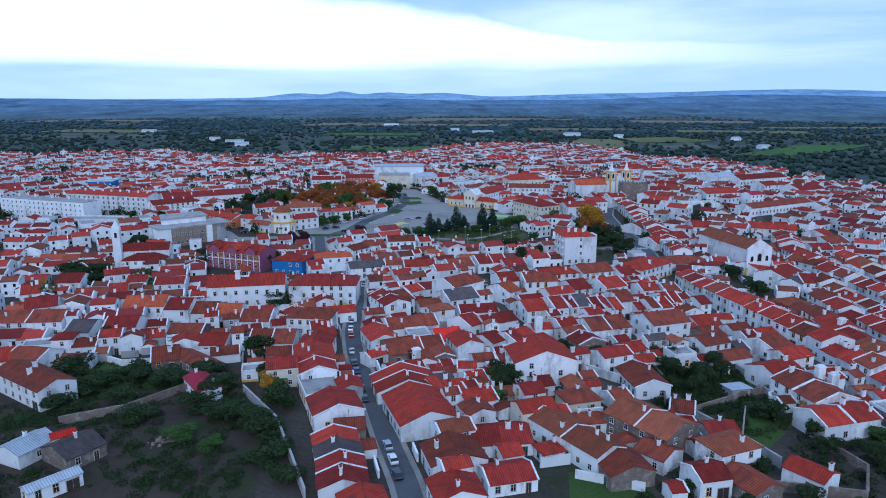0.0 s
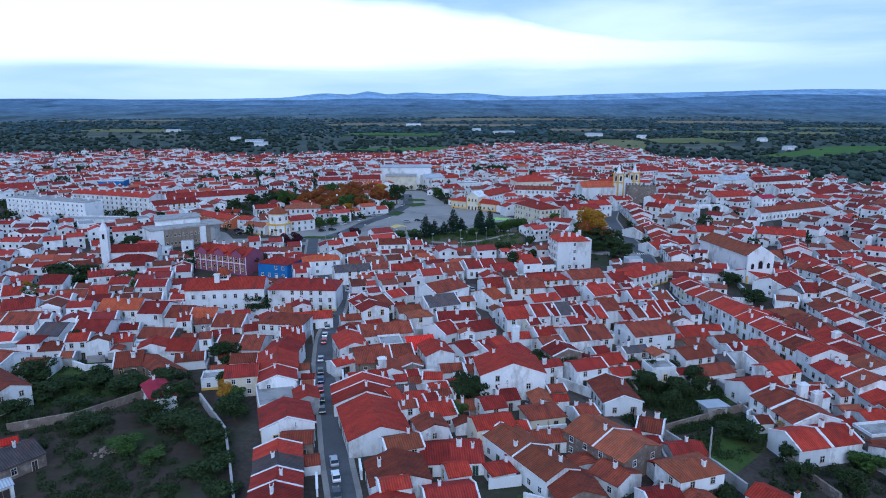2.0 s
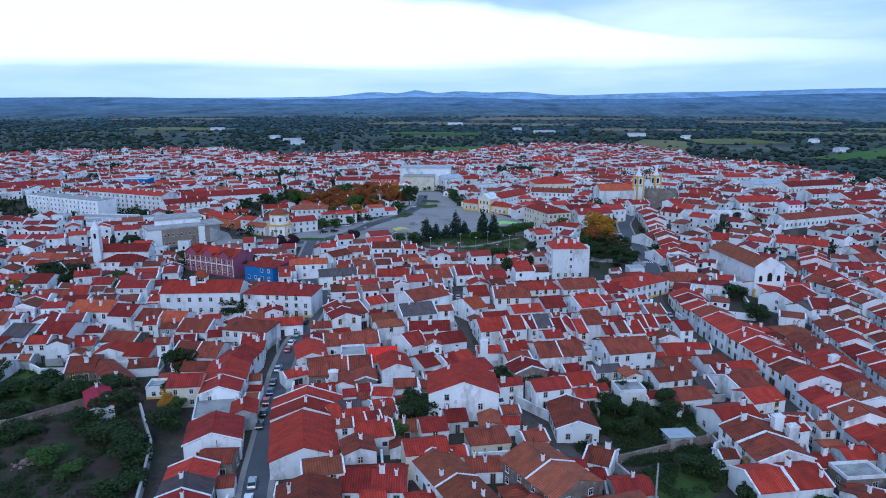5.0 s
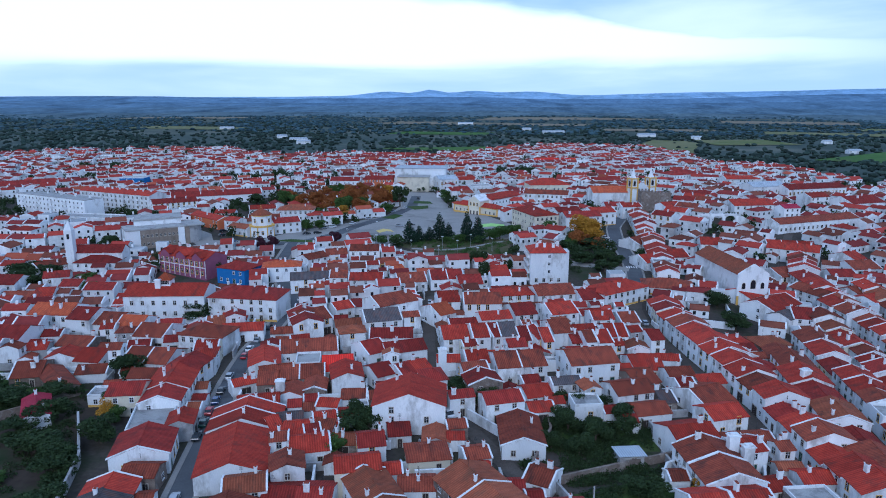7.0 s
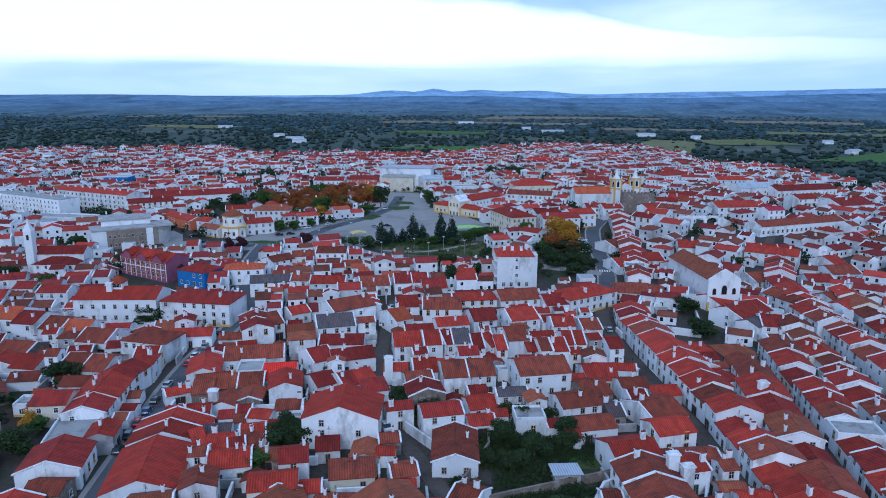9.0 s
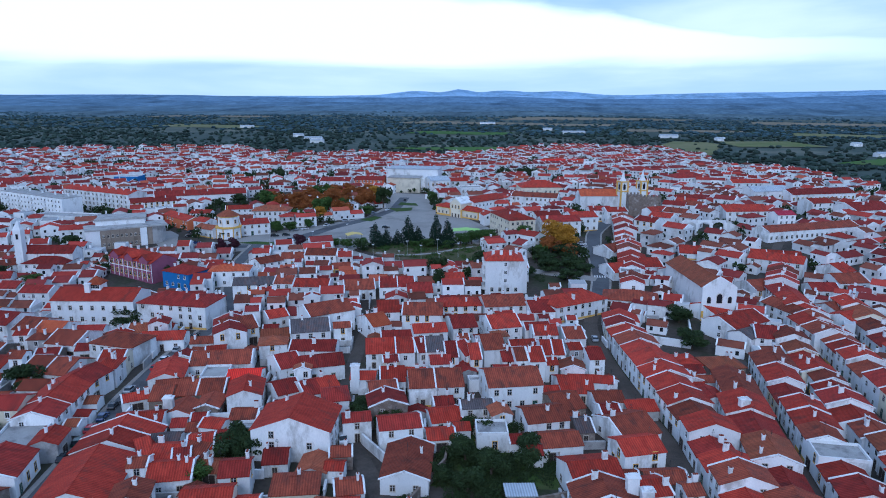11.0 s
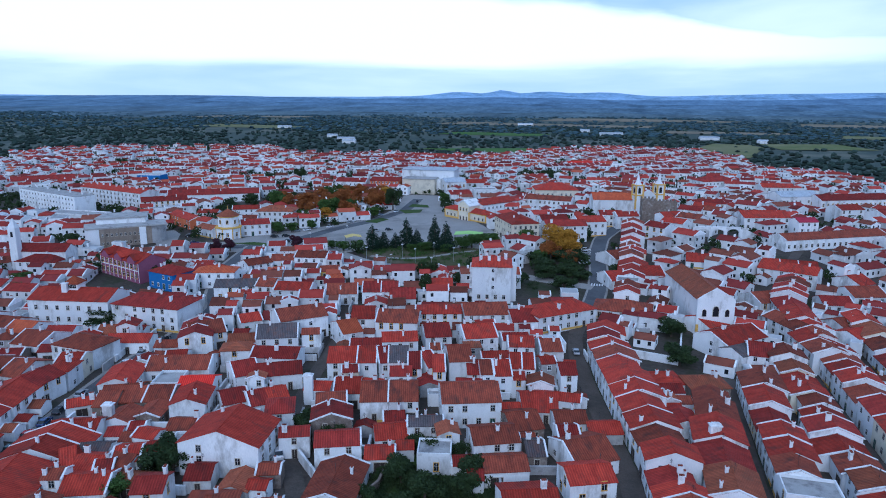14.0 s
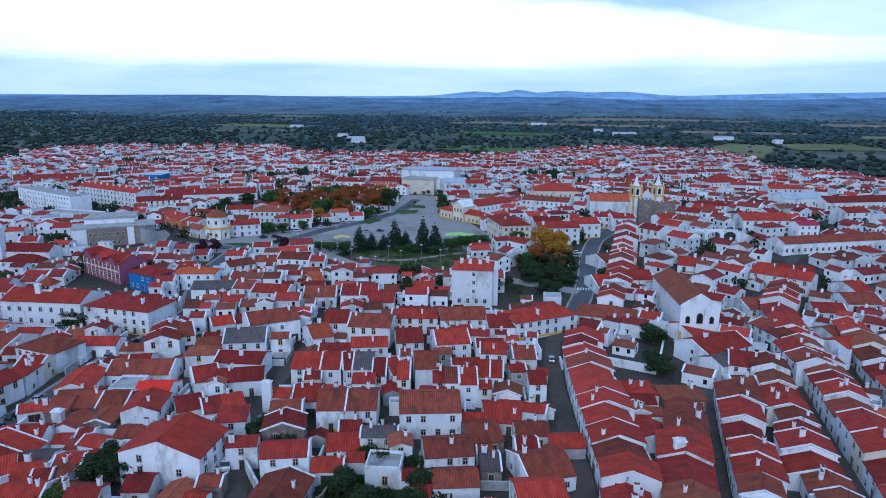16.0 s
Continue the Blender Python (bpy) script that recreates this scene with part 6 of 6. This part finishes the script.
# the rows nearer than the square
y = 120.0
row = 0
while y < 330:
    row += 1
    tilt = 12 if row % 4 else 14
    x = -400 + rt.uniform(0, 12)
    while x < 400:
        rot = tilt - (34 if x > 92 and y > 264 else 0) + rt.uniform(-3, 3) + 8 * math.sin(x * 0.011 + y * 0.006)
        if rt.random() < 0.14:
            rot += 90
        L, W = rt.uniform(5.5, 10.5), rt.uniform(6.5, 9.0)
        px, py = x + rt.uniform(-1, 1), y + x * math.tan(radians(tilt)) * 0.25 + 3.5 * math.sin(x * 0.021 + row) + rt.uniform(-1.5, 1.5)
        x += L + (rt.uniform(3, 10) if rt.random() < 0.22 else 0.15)
        if py > 330 or not inside(px, py, TOWN) or not clear_of_green(px, py, L, W):
            continue
        if not free(px, py, rot, L, W, -1.0):
            L, W = L * 0.62, W * 0.66
            if not free(px, py, rot, L, W, -0.9):
                continue
        eave = rt.choice((2.8, 3.2, 3.6, 5.2, 5.6, 6.0))
        if math.hypot(px - 50, py) < 262 and count < 190:
            house(round(px, 1), round(py, 1), round(rot), round(L, 1), round(W, 1), eave, rt.choice("rrddbbtt"), hip=rt.random() < 0.12, windows=py < 250, wall=rt.choice(["white"] * 9 + ["cream", "stone", "grey"]))
            count += 1
        else:
            far_house(px, py, rot, L, W, eave, rt.choice("rrddbbo"))
    y += rt.uniform(8.5, 10.5)
# low wings, sheds and lean-tos that close the blocks
for big in (True, False):
    for _ in range(4200):
        px, py = rt.uniform(-150, 240), rt.uniform(118, 330)
        if count > (340 if big else 480) or not inside(px, py, TOWN) or open_land(px, py):
            continue
        L, W = (rt.uniform(6.0, 9.0), rt.uniform(5.5, 7.5)) if big else (rt.uniform(3.2, 5.5), rt.uniform(3.2, 4.8))
        rot = 14 + rt.choice((0, 0, 0, 0, 90)) + rt.uniform(-6, 6) - (30 if px > 100 and py > 240 else 0)
        if py > 250 and free(px, py, rot, L, W, -0.9 if big else -0.5):
            far_house(px, py, rot, L, W, rt.choice((2.6, 3.2, 4.2)), rt.choice("rddbbc"))
            count += 1
        elif free(px, py, rot, L, W, -0.9 if big else -0.5):
            house(round(px, 1), round(py, 1), round(rot), round(L, 1), round(W, 1), rt.choice((2.8, 3.2, 3.6, 4.2) if big else (2.4, 2.7, 3.0)), rt.choice("rrddbbtc"), windows=big and py < 190, chimneys=None if big else 0, wall=rt.choice(["white"] * 7 + ["stone", "grey"]))
            count += 1
# whitewashed yard walls in the gaps that are left
laid = 0
for _ in range(2600):
    px, py, L = rt.uniform(-110, 210), rt.uniform(125, 290), rt.uniform(4, 9)
    rot = 14 + rt.choice((0, 90))
    if laid < 130 and inside(px, py, TOWN) and not open_land(px, py) and free(px, py, rot, L, 0.5, -0.1):
        c, sn = math.cos(radians(rot)) * L / 2, math.sin(radians(rot)) * L / 2
        wall_run([(px - c, py - sn), (px + c, py + sn)], rt.uniform(1.6, 2.4), WALL[rt.choice(("white", "white", "grey"))], "whitewashed yard wall", "yard_wall")
        laid += 1
far_town = tagged(new("distant_houses"), "rows of small white houses with red tiled roofs at the far side of town", "houses", "", "stuff")
far_wall = mottled("far_whitewash", (0.66, 0.67, 0.69), (0.84, 0.84, 0.84), (0.44, 0.42, 0.41), 0.09, 0.7, 0.9, 0, 0.18, True)
far_roof = {"r": ((0.26, 0.036, 0.028), (0.40, 0.058, 0.042)), "d": ((0.16, 0.028, 0.027), (0.25, 0.042, 0.036)), "o": ((0.30, 0.070, 0.040), (0.38, 0.09, 0.048)), "b": ((0.12, 0.042, 0.03), (0.23, 0.072, 0.046))}
part("wall", wallsB.mesh("wall", far_wall), far_town)
far_roof["c"] = ((0.34, 0.34, 0.35), (0.5, 0.5, 0.5))
for _c in "rdobc":
    part("roof", roofsB[_c].mesh("roof", mottled("far_roof_" + _c, *far_roof[_c], None, 0.05, 0.5, 0.9, 0, 0.3, True)), far_town)
part("window", windB.mesh("window", GLASS), far_town)

# ---- woods and hills ----
rw = np.random.default_rng(3)


def clumps(name, pts, rad, mat, label, low=0.62):
    """Many low ragged crowns, all in one mesh."""
    t = (1 + 5 ** 0.5) / 2
    ico = np.array([(-1, t, 0), (1, t, 0), (-1, -t, 0), (1, -t, 0), (0, -1, t), (0, 1, t), (0, -1, -t), (0, 1, -t), (t, 0, -1), (t, 0, 1), (-t, 0, -1), (-t, 0, 1)]) / 1.9
    tri = np.array([(0, 11, 5), (0, 5, 1), (0, 1, 7), (0, 7, 10), (0, 10, 11), (1, 5, 9), (5, 11, 4), (11, 10, 2), (10, 7, 6), (7, 1, 8), (3, 9, 4), (3, 4, 2), (3, 2, 6), (3, 6, 8), (3, 8, 9), (4, 9, 5), (2, 4, 11), (6, 2, 10), (8, 6, 7), (9, 8, 1)])
    n = len(pts)
    v = ico[None] * rad[:, None, None] * rw.uniform(0.7, 1.3, (n, 12, 1)) * np.array((1, 1, low))
    v += np.array(pts)[:, None, :]
    v[:, :, 2] += rad[:, None] * low * 0.55
    f = (tri[None] + 12 * np.arange(n)[:, None, None]).reshape(-1, 3)
    return tagged(new(name, mesh_of(name, v.reshape(-1, 3), f.tolist(), [mat])), label, "trees", "", "stuff")


def scatter(n, x0, x1, y0, y1, test, dens):
    out = []
    while len(out) < n:
        u, w = rw.uniform(), rw.uniform()
        yy = y0 + (y1 - y0) * u ** dens
        xx = (x0 + (x1 - x0) * w) * (0.25 + 0.75 * yy / y1)
        if test(xx, yy) and noise.noise(Vector((xx * 0.006, yy * 0.004, 2.0))) > rw.uniform(-0.75, 0.25):
            far = max(0.0, min(1.0, (math.hypot(xx, yy - 300) - 900) / 1600))
            out.append((xx, yy, far * (10 * wobble(xx, yy) + 6 * noise.noise(Vector((xx * 0.0008, yy * 0.0008, 5)))) - 0.4))
    return out


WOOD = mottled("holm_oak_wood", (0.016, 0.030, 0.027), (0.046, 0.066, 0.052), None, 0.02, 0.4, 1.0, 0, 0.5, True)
# far woods are tinted bluer than the oaks to imitate aerial haze
HAZY_WOOD = mottled("haze_tinted_wood", (0.030, 0.058, 0.072), (0.058, 0.094, 0.108), None, 0.02, 0.4, 1.0, 0, 0.4, True)
FIELDS = [[(190, 1110), (260, 1010), (312, 1215), (300, 1275), (246, 1290)], [(384, 930), (450, 900), (680, 1105), (660, 1125), (575, 1118)], [(-196, 1034), (-60, 985), (-17, 980), (-27, 1094), (-120, 1060)], [(330, 1180), (470, 1210), (440, 1330), (320, 1300)], [(-420, 1900), (160, 1840), (200, 2020), (-380, 2120)], [(560, 2100), (900, 2040), (960, 2200), (600, 2300)], [(-900, 1500), (-640, 1470), (-600, 1580), (-880, 1620)], [(-260, 1420), (-60, 1400), (-40, 1500), (-240, 1520)], [(500, 1500), (760, 1450), (800, 1560), (520, 1600)], [(-1300, 2100), (-900, 2040), (-860, 2180), (-1280, 2260)], [(180, 1600), (420, 1570), (440, 1660), (200, 1700)], [(900, 1250), (1150, 1240), (1180, 1330), (930, 1350)], [(760, 1700), (1200, 1660), (1260, 1800), (800, 1830)], [(-160, 2300), (400, 2260), (460, 2420), (-120, 2480)]]
clear = lambda a, b: not inside(a, b, TOWN_EDGE) and not any(inside(a, b, g) and rw.uniform() < 0.95 for g in FIELDS)
pts = scatter(15000, -2600, 2400, 620, 2000, clear, 1.25)
clumps("oak_woods", pts, rw.uniform(2.2, 5.0, len(pts)), WOOD, "scattered dark holm oaks over the farmland")
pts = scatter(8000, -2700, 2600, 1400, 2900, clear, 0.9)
clumps("pine_woods", pts, rw.uniform(3.5, 7.5, len(pts)), HAZY_WOOD, "distant woods tinted blue-green for haze", 0.5)
pts = []
for a, b in FARGREEN:
    for _ in range(3):
        q = (a + rw.uniform(-5, 5), b + rw.uniform(-5, 5))
        if free(*q, 0, 2.4, 2.4, 0.3) and not inside(*q, PLAZA) and not inside(*q, PARK):
            pts.append((*q, ground_z(*q) - 0.3))
for _ in range(9000):
    q = (rw.uniform(-640, 400), rw.uniform(326, 1100))
    if len(pts) < 3400 and inside(*q, TOWN) and free(*q, 0, 2.6, 2.6, 0.3) and not open_land(*q) and noise.noise(Vector((q[0] * 0.01, q[1] * 0.01, 3.0))) > rw.uniform(-0.5, 0.7):
        pts.append((*q, ground_z(*q) - 0.3))
_lobes = []
for a, b, z in pts:
    r = rw.uniform(1.3, 3.0)
    _lobes += [(a + rw.normal() * r * 0.5, b + rw.normal() * r * 0.5, z + r * rw.uniform(0.8, 1.7), r * rw.uniform(0.5, 0.85)) for _ in range(3)]
q, f = leaf_cloud(77, 24 * len(_lobes), _lobes, 0.55, 0.9)
tagged(new("garden_trees", mesh_of("garden_trees", q, f, [LEAF["oak"]])), "dark garden trees between the distant houses", "trees", "", "stuff")
GARDENS = [[(-132, 110), (-46, 90), (-40, 140), (-60, 182), (-120, 196)], [(50, 150), (92, 165), (86, 196), (58, 190)], [(30, 100), (125, 90), (125, 138), (80, 158), (52, 148)], [(-8, 352), (6, 340), (42, 340), (42, 374), (-6, 368)], [(70, 312), (92, 326), (92, 380), (72, 396)]]
for g, dens in zip(GARDENS, (900, 420, 420, 160, 220)):
    xs, ys = [q[0] for q in g], [q[1] for q in g]
    pts = []
    for _ in range(dens * 6):
        a, b = rw.uniform(min(xs), max(xs)), rw.uniform(min(ys), max(ys))
        if len(pts) < dens and inside(a, b, g) and free(a, b, 0, 1.2, 1.2, 0.3) and noise.noise(Vector((a * 0.05, b * 0.05, 4.0))) > rw.uniform(-0.6, 0.2):
            pts.append((a, b, -0.2))
    q, f = leaf_cloud(dens, 60 * len(pts), [(a, b, 0.35, rw.uniform(0.5, 1.7)) for a, b, _ in pts], 0.2, 0.75)
    q[:, 2] = np.abs(q[:, 2]) + np.array([ground_z(a, b) for a, b in q[:, :2]])
    tagged(new("undergrowth", mesh_of("undergrowth", q, f, [LEAF["green" if dens == 160 else "oak"]])), "low tangled shrubs and weeds", "shrubs", "", "stuff")
sheet("lawn", [(22, 100), (40, 100), (42, 132), (26, 128)], 0.07, GRASS, "patchy green yard grass", "lawn")
sheet("lawn", [(60, 150), (88, 164), (84, 150), (70, 136)], 0.07, GRASS, "green yard grass behind the barns", "lawn")
sheet("lawn", [(56, 168), (84, 172), (82, 194), (58, 190)], 0.07, GRASS, "rough green garden grass", "lawn")
sheet("lawn", [(-120, 178), (-96, 192), (-62, 184), (-70, 172), (-100, 160)], 0.09, GRASS, "rough green garden grass", "lawn")
FIELD = mottled("pale_field", (0.13, 0.14, 0.06), (0.19, 0.18, 0.09), (0.10, 0.13, 0.04), 0.01, 0.08, 1.0)
MEADOW = mottled("green_meadow", (0.05, 0.11, 0.025), (0.08, 0.15, 0.035), (0.09, 0.10, 0.04), 0.01, 0.08, 1.0)
DRY = mottled("dry_field", (0.17, 0.14, 0.10), (0.24, 0.20, 0.14), (0.12, 0.11, 0.07), 0.01, 0.08, 1.0)
def land_z(x, y):
    far = max(0.0, min(1.0, (math.hypot(x, y - 300) - 900) / 1600))
    return -0.8 * (1 - far) + far * (10 * wobble(x, y) + 6 * noise.noise(Vector((x * 0.0008, y * 0.0008, 5))))


for _i, _g in enumerate(FIELDS):
    _m = (FIELD, MEADOW, MEADOW, FIELD, DRY, DRY, FIELD, MEADOW, FIELD, DRY, DRY, MEADOW, FIELD, DRY)[_i]
    bm = bmesh.new()
    bm.faces.new([bm.verts.new((x, y, 0)) for x, y in _g])
    bmesh.ops.triangulate(bm, faces=bm.faces[:])
    bmesh.ops.subdivide_edges(bm, edges=bm.edges[:], cuts=7, use_grid_fill=True)
    for v in bm.verts:
        v.co.z = land_z(v.co.x, v.co.y) + 1.0
    bmesh.ops.recalc_face_normals(bm, faces=bm.faces[:])
    me = bpy.data.meshes.new("field")
    bm.to_mesh(me)
    bm.free()
    me.materials.append(_m)
    tagged(new("field", me), "pale open field between the woods" if _m is not MEADOW else "green meadow between the woods", "field", "", "structure")


# ---- farm buildings outside the town ----
for _x, _y, _l in ((252, 1398, 34), (78, 1498, 46), (-330, 1120, 22), (-360, 1180, 30), (-420, 1260, 18), (20, 1620, 20), (330, 1330, 16), (480, 1050, 18), (-640, 1500, 30), (-150, 1900, 40), (520, 1250, 14)):
    _h = house(_x, _y, 12, _l, 11, 4.5, "w", windows=False, chimneys=0, note="white farm barn with pale metal roof")
    _h.location.z = land_z(_x, _y)


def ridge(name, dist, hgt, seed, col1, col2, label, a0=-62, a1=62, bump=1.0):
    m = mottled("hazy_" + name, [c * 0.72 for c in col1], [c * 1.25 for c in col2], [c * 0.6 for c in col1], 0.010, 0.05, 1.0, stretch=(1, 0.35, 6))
    v, f = [], []
    n = 160
    for i in range(n + 1):
        a = radians(a0 + (a1 - a0) * i / n)
        z = hgt(math.degrees(a)) + bump * (9 * noise.noise(Vector((i * 0.07, seed, 0))) + 4 * noise.noise(Vector((i * 0.23, seed, 1))))
        for r, zz in ((dist - 560, -12), (dist - 260, z * 0.5), (dist, z), (dist + 120, -30)):
            v.append((r * math.sin(a), r * math.cos(a), zz))
    for i in range(n):
        for j in range(3):
            f.append((4 * i + j, 4 * (i + 1) + j, 4 * (i + 1) + j + 1, 4 * i + j + 1))
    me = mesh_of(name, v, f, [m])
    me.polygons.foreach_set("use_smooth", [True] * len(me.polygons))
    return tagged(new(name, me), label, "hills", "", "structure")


def hump(a, c, w, h):
    return h * math.exp(-((a - c) / w) ** 2)


# haze is mixed into the ridge colours: each one behind is bluer and paler
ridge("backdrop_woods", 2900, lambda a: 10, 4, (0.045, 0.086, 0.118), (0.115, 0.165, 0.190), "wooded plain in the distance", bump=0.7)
ridge("backdrop_plain", 3350, lambda a: 24, 5, (0.062, 0.118, 0.182), (0.120, 0.185, 0.240), "wooded plain in the distance, tinted blue for haze", bump=0.6)
ridge("backdrop_near", 3750, lambda a: 36 + hump(a, 24, 9, 16) + hump(a, -40, 12, 12), 1, (0.080, 0.150, 0.235), (0.125, 0.200, 0.285), "low dark wooded hills tinted blue for haze", bump=0.6)
ridge("backdrop_middle", 4200, lambda a: 56 + hump(a, 25, 10, 30) + hump(a, -34, 9, 16) + hump(a, -6, 5, 12), 2, (0.120, 0.205, 0.320), (0.150, 0.240, 0.350), "wooded hills in the distance, tinted blue for haze", bump=0.7)
ridge("backdrop_far", 4700, lambda a: 74 + hump(a, -8.4, 1.1, 34) + hump(a, -11.8, 2.2, 26) + hump(a, -5.0, 2.2, 30) + hump(a, -0.5, 2.8, 28) + hump(a, 26, 10, 44) + hump(a, 12, 6, 16) - hump(a, -30, 14, 14), 3, (0.29, 0.44, 0.62), (0.32, 0.47, 0.65), "mountains on the horizon, tinted pale blue for haze", bump=0.5)

for m in list(MODELS.values()) + list(CARS.values()):
    for o in (*m.children_recursive, m):
        bpy.data.objects.remove(o)
